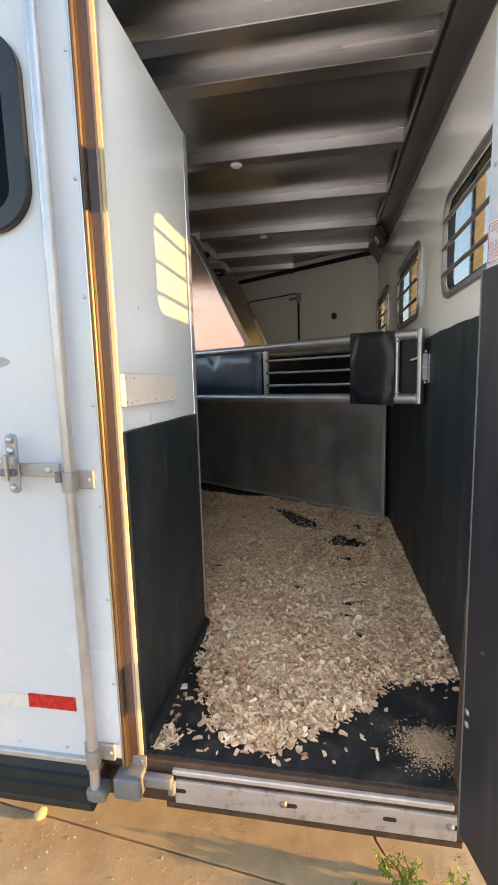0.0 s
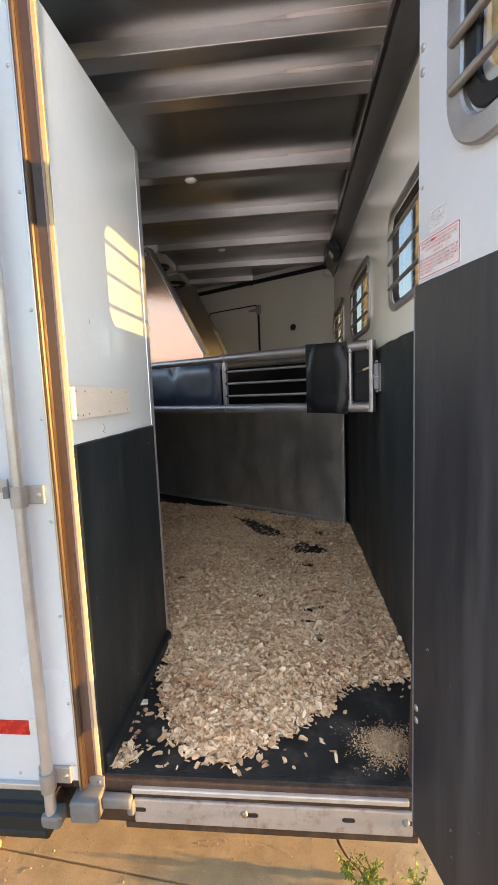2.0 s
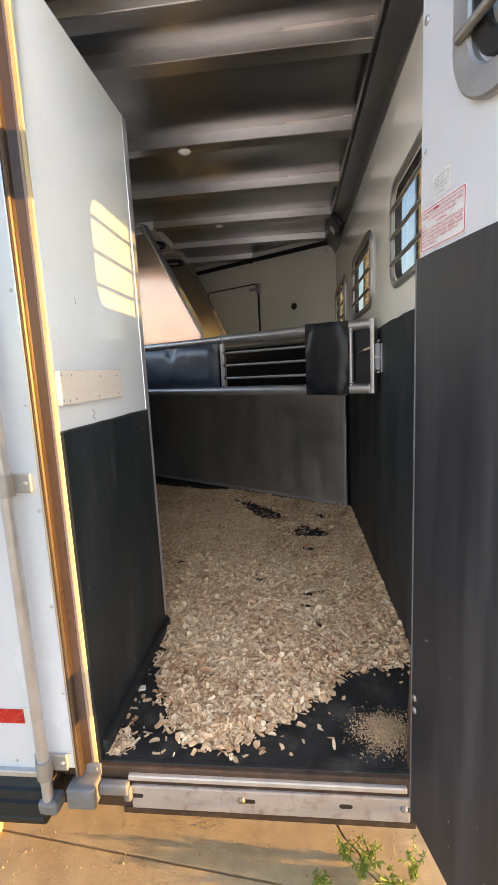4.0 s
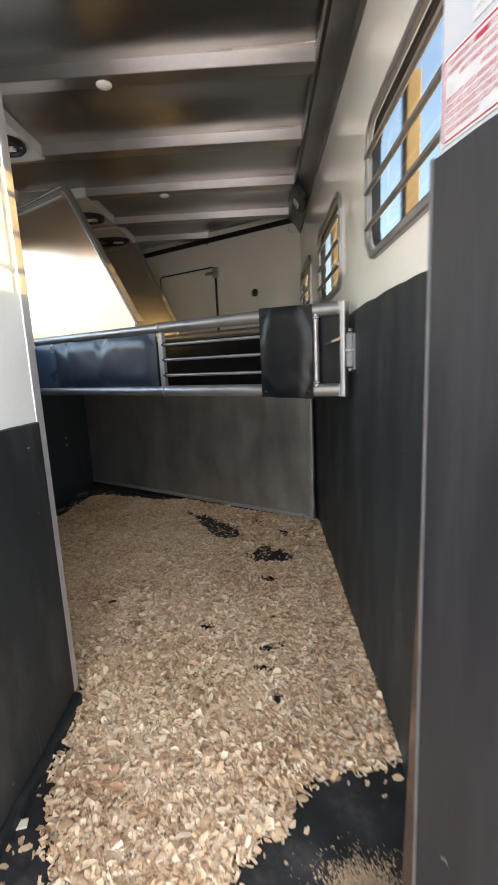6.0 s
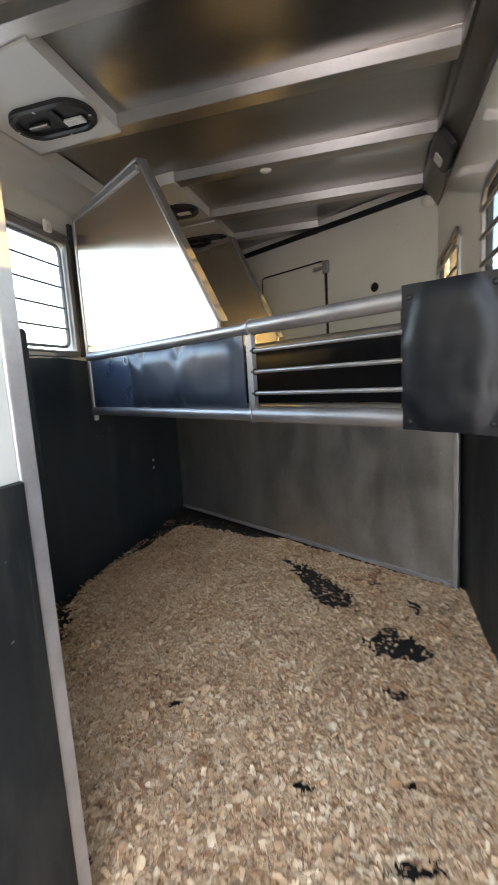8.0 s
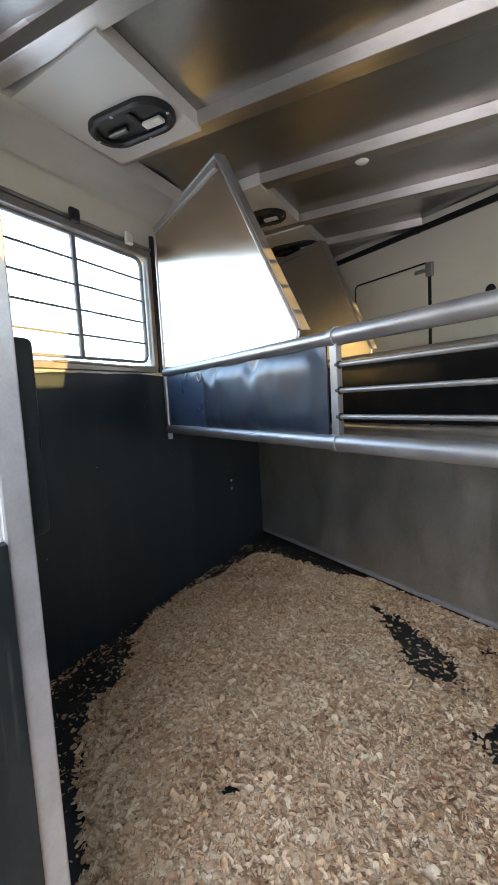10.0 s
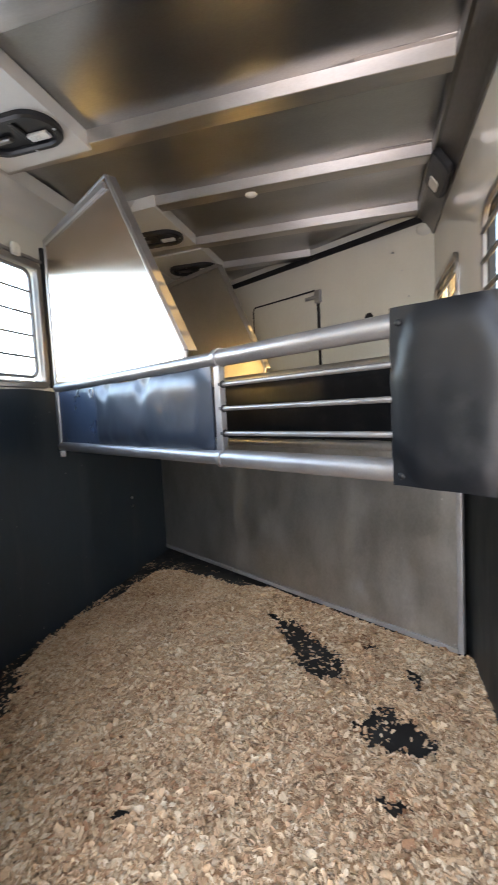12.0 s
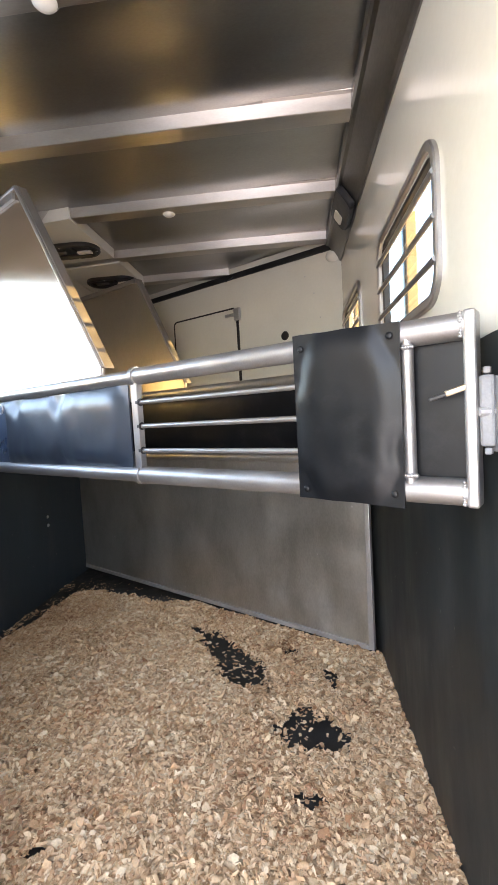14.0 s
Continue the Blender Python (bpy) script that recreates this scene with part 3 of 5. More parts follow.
tagged(cove2, "rounded pale cove between roof and window wall", "trim", kind="structure")

# rear frame and partition of the rear tack room
rear = thing("rear_frame", None, "bronze and white door frame at the rear opening", "trim", kind="structure")
part("post", boxed(-0.098, 0.05, -0.009, 0.06, -0.12, TOP + 0.03, bevel=0.004), M_WHITE_OUT, rear)
flap = loft(bmesh.new(), [[(-0.0985, 0.010, z), (-0.1005 - 0.032 * (1 - z / 1.2), 0.012, z), (-0.1005 - 0.032 * (1 - z / 1.2), 0.055, z), (-0.0985, 0.057, z)]
                         for z in [0.002 + 1.19 * k / 8 for k in range(9)]], cap=True)
bmesh.ops.recalc_face_normals(flap, faces=flap.faces)
part("post_lining", flap, M_RUST, rear, "dark brown stained rubber leaning off the post")
part("post_lining", boxed(-0.103, 0.0, 0.0605, 0.07, 0.0, 1.2, bevel=0.002), M_RUBBER, rear)
part("header", boxed(-1.0, -0.12, -0.02, 0.06, 2.07, TOP + 0.03, bevel=0.004), M_WHITE_OUT, rear)
# stepped jamb on the closing side
for name, material, prof, label in (
        ("jamb", M_JAMB, [(-1.10, -0.018), (-0.999, -0.018), (-0.997, -0.0055), (-0.9785, 0.0030), (-0.9785, 0.0165), (-1.10, 0.0165)], "bronze anodised jamb channel"),
        ("jamb_edge", M_GOLD, [(-1.006, -0.0185), (-1.006, -0.0245), (-1.0032, -0.0255), (-1.0005, -0.0238), (-0.9985, -0.0205), (-0.9968, -0.0150), (-0.9968, -0.0185)], "polished bronze jamb edge"),
        ("jamb_strip", M_PINK, [(-0.9782, 0.0026), (-0.972, 0.0026), (-0.972, 0.0165), (-0.9782, 0.0165)], "stained narrow strip"),
        ("jamb_strip", M_SUN_TAN, [(-0.9717, 0.0052), (-0.9640, 0.0062), (-0.9632, 0.0078), (-0.9655, 0.0165), (-0.9717, 0.0165)], "white painted jamb strip, coloured as if sunlit"),
        ("edge_strip", M_ALU, [(-1.0105, -0.0280), (-1.0075, -0.0280), (-1.0062, -0.0272), (-1.0062, -0.0186), (-1.0105, -0.0186)], "bright aluminium edge strip")):
    part(name, loft(bmesh.new(), [[(x, y, z) for x, y in prof] for z in (-0.015, TOP)], cap=True), material, rear, label)

partition = thing("partition", None, "white tack room partition with black rubber lower half", "partition", kind="structure")
PX = -0.965
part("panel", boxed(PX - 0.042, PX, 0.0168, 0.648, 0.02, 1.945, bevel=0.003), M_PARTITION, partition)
lin = part("rubber_lining", wavy_lining(0.0095, 0.648, 0.915, 0.0, -0.007, 11, 24, 0.0008), M_RUBBER, partition)
lin.matrix_world = pose(PX, 0, 0, 0, 0, 90)
part("edge_trim", boxed(PX - 0.046, PX + 0.0025, 0.648, 0.69, 0.05, 1.945, bevel=0.004), M_ROD, partition, "aluminium edge channel")
part("toe_board", boxed(PX - 0.01, PX + 0.022, 0.03, 0.67, 0.0, 0.045, bevel=0.010), M_RUBBER, partition)
board = part("board", boxed(PX + 0.001, PX + 0.015, 0.010, 0.395, 0.978, 1.062, bevel=0.003), M_PLANK, partition, "cream painted wooden board")
for y, z in ((0.02, 0.99), (0.02, 1.05), (0.05, 0.988), (0.07, 1.05), (0.085, 0.99), (0.24, 1.046), (0.22, 0.990), (0.36, 1.045), (0.36, 0.990)):
    part("screw", dome(bmesh.new(), (PX + 0.0145, y, z), (1, 0, 0), 0.0035, 0.0015, 8), M_CAST, board)
for y0, z0, y1, z1 in ((0.245, 0.975, 0.262, 0.965), (0.262, 0.965, 0.245, 0.952), (0.245, 0.952, 0.262, 0.946), (0.21, 1.270, 0.213, 1.255)):
    part("scribble", tubed((PX + 0.0002, y0 - 0.05, z0 - 0.02), (PX + 0.0002, y1 - 0.05, z1 - 0.02), 0.0008, 6), M_CAST, partition)
part("strap", boxed(PX - 0.052, PX - 0.024, 0.6905, 0.738, 0.895, 1.168, bevel=0.010, segments=3), M_RUBBER, partition, "folded rubber flap")
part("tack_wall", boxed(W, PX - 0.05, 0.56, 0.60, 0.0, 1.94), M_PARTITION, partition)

# sill and bumper
sill = thing("sill", None, "rusty rear sill with worn bumper strip", "sill", kind="structure")
part("sill_angle", boxed(-1.03, -0.098, 0.0, 0.032, -0.13, -0.004, bevel=0.004), M_RUST, sill)
part("mat_edge", boxed(-0.985, -0.10, 0.014, 0.0295, -0.03, -0.0015, bevel=0.002), M_MAT, sill, "black rubber mat edge")
part("light_strip", boxed(-0.875, -0.145, -0.012, 0.002, -0.034, -0.019, bevel=0.003), M_ROD, sill, "aluminium strip")
bar = part("bumper_bar", boxed(-0.872, -0.135, -0.008, 0.004, -0.124, -0.054, bevel=0.004), M_WORN, sill, "worn grey steel bumper bar")
for x, material in ((-0.57, M_BRASS), (-0.153, M_CAST)):
    part("bolt", dome(bmesh.new(), (x, -0.008, -0.081), (0, -1, 0), 0.011, 0.008, 6, 3), material, bar)
for x in (-0.855, -0.55, -0.298, -0.135):
    slot = part("slot", plate(-0.017, 0.017, -0.006, 0.006, 0.006, -0.0012, 0.001, 0.0004), M_BLACK, bar, "dark oval slot")
    slot.matrix_world = pose(x, -0.0082, -0.083)
part("lower_lip", boxed(-0.90, -0.12, -0.004, 0.02, -0.146, -0.126, bevel=0.003), M_RUST, sill)
part("cross_member", boxed(-2.0, 0.05, 0.034, 0.12, -0.17, -0.122, bevel=0.004), M_BLACK, sill)

rubber_bumper = thing("dock_bumper", None, "ribbed black rubber step bumper under the closed door", "bumper")
bm = bmesh.new()
prof = [(0.01, -0.012), (-0.03, -0.016), (-0.042, -0.036), (-0.050, -0.040), (-0.056, -0.060), (-0.064, -0.064), (-0.071, -0.096), (-0.074, -0.101), (-0.070, -0.118), (-0.060, -0.126), (0.01, -0.126)]
loft(bm, [[(x, y, z) for y, z in prof] for x in (-2.0, -1.098, -1.088)], cap=True)
part("rubber_block", bm, M_RUBBER, rubber_bumper)
part("top_strip", boxed(-2.0, -1.105, -0.034, -0.018, -0.016, 0.002, bevel=0.003), M_ROD, rubber_bumper)
part("end_bracket", boxed(-1.086, -1.078, -0.03, 0.01, -0.11, -0.02, bevel=0.002), M_RUST, rubber_bumper)

lock_box = thing("lock_keeper", None, "grey cast metal lock keeper at the sill's end", "lock keeper")
part("keeper_body", boxed(-1.028, -0.952, -0.058, 0.0, -0.084, -0.022, bevel=0.007, segments=3), M_CAST, lock_box, smooth=True)
part("keeper_plate", boxed(-1.022, -0.952, -0.004, 0.004, -0.06, 0.004, bevel=0.003, segments=2), M_CAST, lock_box, smooth=True)
for x in (-1.008, -0.966):
    part("bolt", dome(bmesh.new(), (x, -0.004, -0.010), (0, -1, 0), 0.006, 0.004, 8), M_CAST, lock_box)
part("keeper_arm", boxed(-0.952, -0.872, -0.030, -0.004, -0.066, -0.034, bevel=0.006, segments=3), M_CAST, lock_box, smooth=True)
part("keeper_tongue", boxed(-0.886, -0.866, -0.026, -0.006, -0.088, -0.050, bevel=0.006, segments=3), M_CAST, lock_box, smooth=True)


# ---------- doors ----------
def oval_decal():
    bm = bmesh.new()
    loft(bm, [[(0.13 * math.cos(a), y, 0.022 * math.sin(a)) for a in [2 * math.pi * k / 40 for k in range(40)]] for y in (-0.0015, 0.0)], cap=True)
    return bm


closed_door = thing("door_2", None, "closed white rear door with dark window and lock rod", "door", kind="structure")
bm = holed_slab(-1.98, -1.102, 0.0, 2.07, 0.04, [(-1.74, -1.18, 1.455, 1.79, 0.06)])
leaf = part("door_leaf", bm, M_WHITE_OUT, closed_door)
leaf.matrix_world = pose(0, -0.02, 0)
part("trim_strip", boxed(-1.10, -1.0107, -0.026, -0.0185, 0.012, 2.1, bevel=0.002), M_WHITE_OUT, closed_door)
for k, z in enumerate((1.95, 1.773, 1.507, 1.243, 0.986, 0.729, 0.479, 0.237, 0.06)):
    part("rivet", dome(bmesh.new(), (-1.020, -0.026, z), (0, -1, 0), 0.005, 0.003, 8), M_RIVET, closed_door)
for k in range(5):
    part("rivet", dome(bmesh.new(), (-1.18 - 0.15 * k, -0.02, 0.022), (0, -1, 0), 0.005, 0.003, 8), M_RIVET, closed_door)
wf = part("window_frame", ring(-1.79, -1.135, 1.405, 1.84, 0.10, 0.05, -0.018, 0.02), M_BLACK, closed_door, "thick black rubber window frame")
wf.matrix_world = pose(0, -0.02, 0)
part("pane", boxed(-1.76, -1.16, -0.012, -0.006, 1.43, 1.82), M_TINTED, closed_door)
rod = part("lock_rod", tubed((-1.081, -0.052, -0.06), (-1.081, -0.052, 2.1), 0.0142, 20), M_ROD, closed_door, "bare aluminium vertical lock rod", smooth=True)
for z in (0.80, 0.035):
    part("rod_bracket", boxed(-1.118, -1.027, -0.036, -0.0265, z - 0.024, z + 0.024, bevel=0.004), M_GALV, closed_door)
    part("clamp", tubed((-1.081, -0.052, z - 0.026), (-1.081, -0.052, z + 0.026), 0.0195, 18), M_GALV, closed_door, smooth=True)
    for x in (-1.11, -1.040):
        part("bolt", dome(bmesh.new(), (x, -0.036, z), (0, -1, 0), 0.007, 0.005, 8), M_RIVET, closed_door)
part("rod_foot", boxed(-1.105, -1.05, -0.07, -0.02, -0.095, -0.055, bevel=0.01), M_CAST, closed_door)
part("lock_handle", boxed(-1.55, -1.104, -0.058, -0.05, 0.812, 0.846, bevel=0.003), M_GALV, closed_door, "flat galvanised lock handle")
hasp = part("hasp", plate(-1.242, -1.210, 0.770, 0.922, 0.015, -0.066, -0.058), M_GALV, closed_door, "galvanised hasp with a turn catch")
for z in (0.785, 0.880, 0.907):
    part("bolt", dome(bmesh.new(), (-1.226, -0.066, z), (0, -1, 0), 0.0105, 0.009, 12), M_RIVET, hasp, smooth=True)
part("catch_body", boxed(-1.243, -1.206, -0.086, -0.066, 0.846, 0.868, bevel=0.005), M_GALV, hasp)
part("catch_body", boxed(-1.256, -1.213, -0.080, -0.066, 0.816, 0.834, bevel=0.006, segments=3), M_CAST, hasp, "dark catch nose")
part("staple", tubed((-1.226, -0.088, 0.808), (-1.226, -0.088, 0.874), 0.0055, 10), M_RIVET, hasp, smooth=True)
part("bolt", dome(bmesh.new(), (-1.135, -0.058, 0.829), (0, -1, 0), 0.0095, 0.006, 12), M_RIVET, closed_door, smooth=True)
part("handle_pivot", tubed((-1.104, -0.064, 0.800), (-1.104, -0.064, 0.826), 0.008, 12), M_CAST, closed_door, smooth=True)
dc = part("decal", oval_decal(), M_INK_GREY, closed_door, "grey oval maker's decal")
dc.matrix_world = pose(-1.37, -0.0205, 1.10)
part("reflector_tape", boxed(-1.285, -1.14, -0.0225, -0.0203, 0.139, 0.180), M_RED, closed_door, "red reflective tape")
part("reflector_tape", boxed(-1.139, -1.105, -0.0222, -0.0203, 0.145, 0.186), M_TAPE, closed_door)
part("reflector_tape", boxed(-1.43, -1.286, -0.0222, -0.0203, 0.135, 0.176), M_TAPE, closed_door)

# open door: local x runs from the hinge along the leaf, local y away from the opening, z up
DOOR = pose(-0.146, -0.072, 0, 0, 0, -76)
open_door = thing("door_1", DOOR, "open white rear door with black rubber lower half", "door", kind="structure")
bm = holed_slab(0.0, 0.92, -0.022, 2.04, 0.045, [(0.196, 0.674, 1.493, 1.847, 0.06)])
leaf = part("door_leaf", bm, M_WHITE_OUT, open_door)
part("rubber_lining", wavy_lining(0.002, 0.90, 1.256, 0.0, -0.008, 23, 30, 0.0008), M_DOOR_RUBBER, open_door, "scuffed black rubber lining, its colour lifted for skylight").matrix_local = pose(0, 0, -0.020)
part("edge_strip", boxed(-0.003, 0.0015, -0.0095, 0.006, -0.02, 1.236, bevel=0.001), M_CAST, open_door, "thin worn grey edge strip")
part("window_frame", ring(0.110, 0.76, 1.407, 1.933, 0.11, 0.044, -0.014, 0.0), M_GALV, open_door, "rounded grey metal frame")
part("rubber_seal", ring(0.1545, 0.7155, 1.4515, 1.8885, 0.078, 0.034, -0.009, 0.004), M_BLACK, open_door, "thick black rubber glazing seal")
part("pane", flat_pane(0.18, 0.69, 1.468, 1.868, -0.002), M_CLEAR, open_door)
part("stile", boxed(0.425, 0.443, 0.006, 0.022, 1.473, 1.863, bevel=0.002), M_BLACK, open_door)
part("stile", boxed(0.197, 0.235, 0.008, 0.024, 1.495, 1.845, bevel=0.002), M_SUN_TAN, open_door, "pale tan sliding pane stile")
for k in range(5):
    z = 1.522 + 0.075 * k
    part("bar", tubed((0.132, -0.018, z), (0.738, -0.018, z), 0.008, 10), M_TUBE, open_door, smooth=True)
for z in (1.675, 1.632, 0.30, 0.27, 1.42):
    part("screw", dome(bmesh.new(), (0.014, -0.0085 if z < 1.23 else 0.0, z), (0, -1, 0), 0.008 if z != 1.42 else 0.004, 0.004, 10), M_RIVET, open_door)
for z in (0.30, 1.60):
    part("hinge", boxed(-0.075, 0.03, 0.046, 0.056, z - 0.07, z + 0.07, bevel=0.003), M_GALV, open_door)


def printed(text, u, v, width, height, material, parent, centre=False):
    """A line of lettering in the local xz plane, fitted to a width and a letter height."""
    cu = bpy.data.curves.new("print", "FONT")
    cu.body, cu.size = text, 1.0
    if centre:
        cu.align_x = "CENTER"
    tmp = bpy.data.objects.new("print", cu)
    me = bpy.data.meshes.new_from_object(tmp)
    bpy.data.objects.remove(tmp)
    xs = [p.co.x for p in me.vertices]
    k = width / (max(xs) - min(xs))
    for p in me.vertices:
        p.co = Vector((u + (p.co.x - (0 if centre else min(xs))) * k, -0.0016, v + p.co.y * height / 0.72))
    me.materials.append(material)
    ob = new("print", me)
    ob.parent = parent
    return ob


sticker = part("sticker", plate(0.006, 0.158, 1.24, 1.33, 0.004, -0.0012, 0.0, 0.0004), M_LABEL, open_door, "white warning sticker with red print")
part("border", ring(0.009, 0.155, 1.243, 1.327, 0.003, 0.0016, -0.0018, -0.001, 0.0002), M_INK, sticker)
for text, u, v, width, high in (
        ("TO PREVENT", 0.016, 1.3165, 0.036, 0.0052), ("FLOOR CORROSION TO THE", 0.074, 1.3165, 0.074, 0.0052),
        ("RUBBER MATS SHOULD BE REMOVED EVERY", 0.016, 1.3085, 0.132, 0.0052), ("AND TRAILER WASHED THOROUGHLY.", 0.034, 1.3005, 0.096, 0.0052),
        ("WARNING", 0.064, 1.29, 0.036, 0.0060),
        ("PRIOR TO ACID-WASHING, RUBBER MATS MUST BE", 0.014, 1.281, 0.136, 0.0056), ("REMOVED. FOLLOWING ACID-WASHING, TRAILER", 0.014, 1.2733, 0.134, 0.0056),
        ("MUST BE RINSED THOROUGHLY BEFORE RUBBER", 0.014, 1.2656, 0.136, 0.0056), ("MATS ARE REPLACED. FAILURE TO DO SO", 0.014, 1.2579, 0.122, 0.0056),
        ("VOID WARRANTY.", 0.014, 1.2502, 0.050, 0.0056)):
    printed(text, u, v, width, high, M_INK, sticker)
part("print", boxed(0.054, 0.072, -0.0017, -0.001, 1.3165, 1.3215), M_INK, sticker)
sticker.matrix_local = Matrix.Translation((-0.0035, 0, 0.189)) @ Matrix.Diagonal((0.914, 1, 0.85, 1))
sticker2 = part("sticker", plate(0.054, 0.128, 1.336, 1.39, 0.002, -0.0012, 0.0, 0.0004), M_LABEL, open_door, "small white sticker with grey print")
for text, v, width in (("THIS VEHICLE IS DESIGNED", 1.3795, 0.062), ("SPECIFICALLY FOR", 1.3705, 0.044), ("LIVESTOCK TRANSPORTATION", 1.3615, 0.064),
                       ("ONLY. ANY OTHER USE IS", 1.3525, 0.058), ("NOT RECOMMENDED.", 1.3435, 0.046)):
    printed(text, 0.059, v, width, 0.0050, M_INK_GREY, sticker2)
sticker2.matrix_local = Matrix.Translation((0.042 - 0.054 * 0.74, 0, 1.325 - 1.336 * 0.74)) @ Matrix.Diagonal((0.74, 1, 0.74, 1))


# ---------- stall dividers ----------
def pad(u0, u1, v0, v1, y, thick, nu=30, nv=14, pucker=(), seed=1, sag=0.006):
    """A stuffed vinyl pad in the local xz plane, its face at y + thick."""
    rnd = random.Random(seed)
    bm = bmesh.new()
    front, back = [], []
    for j in range(nv + 1):
        rf, rb = [], []
        for i in range(nu + 1):
            a, b = i / nu, j / nv
            edge = min(a * (u1 - u0), (1 - a) * (u1 - u0), b * (v1 - v0), (1 - b) * (v1 - v0))
            puff = thick * (1 - (1 - min(1.0, edge / 0.06)) ** 2.2)
            u, v = u0 + a * (u1 - u0), v0 + b * (v1 - v0)
            for pu, pv, pr, pd in pucker:
                puff -= pd * math.exp(-(((u - pu) / pr) ** 2 + ((v - pv) / (pr * 1.6)) ** 2))
            puff += min(0.0035, thick * 0.18) * noise.noise((u * 9, v * 9, seed)) + min(0.002, thick * 0.1) * noise.noise((u * 24, v * 14, seed + 5))
            rip = sag * noise.noise((u * 7, seed * 3.1, 0)) * (1 if j in (0, nv) else 0.3)
            rf.append(bm.verts.new((u, y + max(puff, 0.001), v + rip)))
            rb.append(bm.verts.new((u, y - 0.004, v + rip)))
        front.append(rf)
        back.append(rb)
    for j in range(nv):
        for i in range(nu):
            bm.faces.new((front[j][i], front[j][i + 1], front[j + 1][i + 1], front[j + 1][i]))
            bm.faces.new((back[j][i], back[j + 1][i], back[j + 1][i + 1], back[j][i + 1]))
    for i in range(nu):
        bm.faces.new((front[0][i], back[0][i], back[0][i + 1], front[0][i + 1]))
        bm.faces.new((front[nv][i], front[nv][i + 1], back[nv][i + 1], back[nv][i]))
    for j in range(nv):
        bm.faces.new((front[j][0], front[j + 1][0], back[j + 1][0], back[j][0]))
        bm.faces.new((front[j][nu], back[j][nu], back[j + 1][nu], front[j + 1][nu]))
    bmesh.ops.recalc_face_normals(bm, faces=bm.faces)
    return bm


def head_panel(parent, l, t, br, z0, material):
    """The sheet that screens one head from the next, with folded edges."""
    out = [(l[0], z0), (br[0] + 0.02, z0), br, t, l]
    part("head_panel", sheet(out, -0.004, 0.004), material, parent, "polished aluminium head divider sheet")
    for name, a, b, r in (("edge_tube", (l[0] + 0.012, 0, z0), (l[0] + 0.012, 0, l[1]), 0.011), ("edge_fold", (l[0], 0, l[1]), (t[0], 0, t[1]), 0.0075),
                          ("edge_fold", (t[0], 0, t[1]), (br[0], 0, br[1]), 0.0075), ("edge_fold", (br[0], 0, br[1]), (br[0] + 0.01, 0, z0), 0.0075)):
        part(name, tubed(a, b, r, 12), M_TUBE, parent, smooth=True)
    side = Vector((t[0] - br[0], 0, t[1] - br[1]))
    fl = part("flange", boxed(-0.002, 0.002, -0.034, 0.0, 0.0, side.length, bevel=0.0008), M_TUBE, parent, "folded back edge flange")
    fl.matrix_local = Matrix.Translation((br[0] - 0.011, 0, br[1])) @ pose(0, 0, 0, 0, math.degrees(math.atan2(side.x, side.z)), 0)
    part("fold", boxed(0, 1, 0, 1, 0, 1), M_TUBE, parent).matrix_local = (
        Matrix.Translation((l[0], 0.004, l[1] - 0.03)) @ Matrix(((t[0] - l[0], 0, 0, 0), (0, 0.012, 0, 0), (t[1] - l[1], 0, 0.022, 0), (0, 0, 0, 1))))


DIV = pose(0, 1.02, 0, 0, 0, 148.6)
ZT, ZB = 1.221, 0.937
div = thing("stall_divider", DIV, "slanted aluminium tube divider with black vinyl pads", "stall divider", "stall dividers")
ends = (0.052, 2.165)
part("top_tube", tubed((ends[0], 0, ZT), (0.914, 0, ZT), 0.0240, 20), M_TUBE, div, smooth=True)
part("top_tube", tubed((0.914, 0, ZT), (ends[1], 0, ZT), 0.0205, 20), M_TUBE, div, smooth=True)
part("bottom_tube", tubed((ends[0], 0, ZB), (0.914, 0, ZB), 0.0245, 20), M_TUBE, div, smooth=True)
part("bottom_tube", tubed((0.914, 0, ZB), (ends[1], 0, ZB), 0.0215, 20), M_TUBE, div, smooth=True)
for z in (ZT, ZB):
    part("collar", tubed((0.912, 0, z), (0.928, 0, z), 0.028, 20), M_TUBE, div, smooth=True)
rnd = random.Random(19)
for u, z, du, dz in ((0.058, ZT, 0, 1), (0.058, ZB, 0, 1), (0.149, ZT - 0.026, 1, 0), (0.149, ZB + 0.028, 1, 0)):
    bead = bmesh.new()
    for k in range(9):
        f = (k - 4) / 4
        dome(bead, (u + du * f * 0.012 + rnd.uniform(-0.001, 0.001), 0.021 - 0.004 * f * f + rnd.uniform(-0.001, 0.001), z + dz * f * 0.019), (0, 1, 0), rnd.uniform(0.0035, 0.005), rnd.uniform(0.003, 0.005), 8, 3)
    part("weld", bead, M_TUBE, div, smooth=True)
part("end_post", boxed(0.034, 0.055, -0.018, 0.0238, ZB - 0.0242, ZT + 0.0238, bevel=0.006, segments=3), M_TUBE, div)
part("end_post", tubed((ends[1], 0, ZB), (ends[1], 0, ZT), 0.014, 14), M_TUBE, div, smooth=True)
part("inner_post", tubed((0.149, 0.010, ZB), (0.149, 0.010, ZT), 0.011, 14), M_TUBE, div, smooth=True)
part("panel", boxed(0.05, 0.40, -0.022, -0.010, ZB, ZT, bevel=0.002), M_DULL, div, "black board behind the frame")
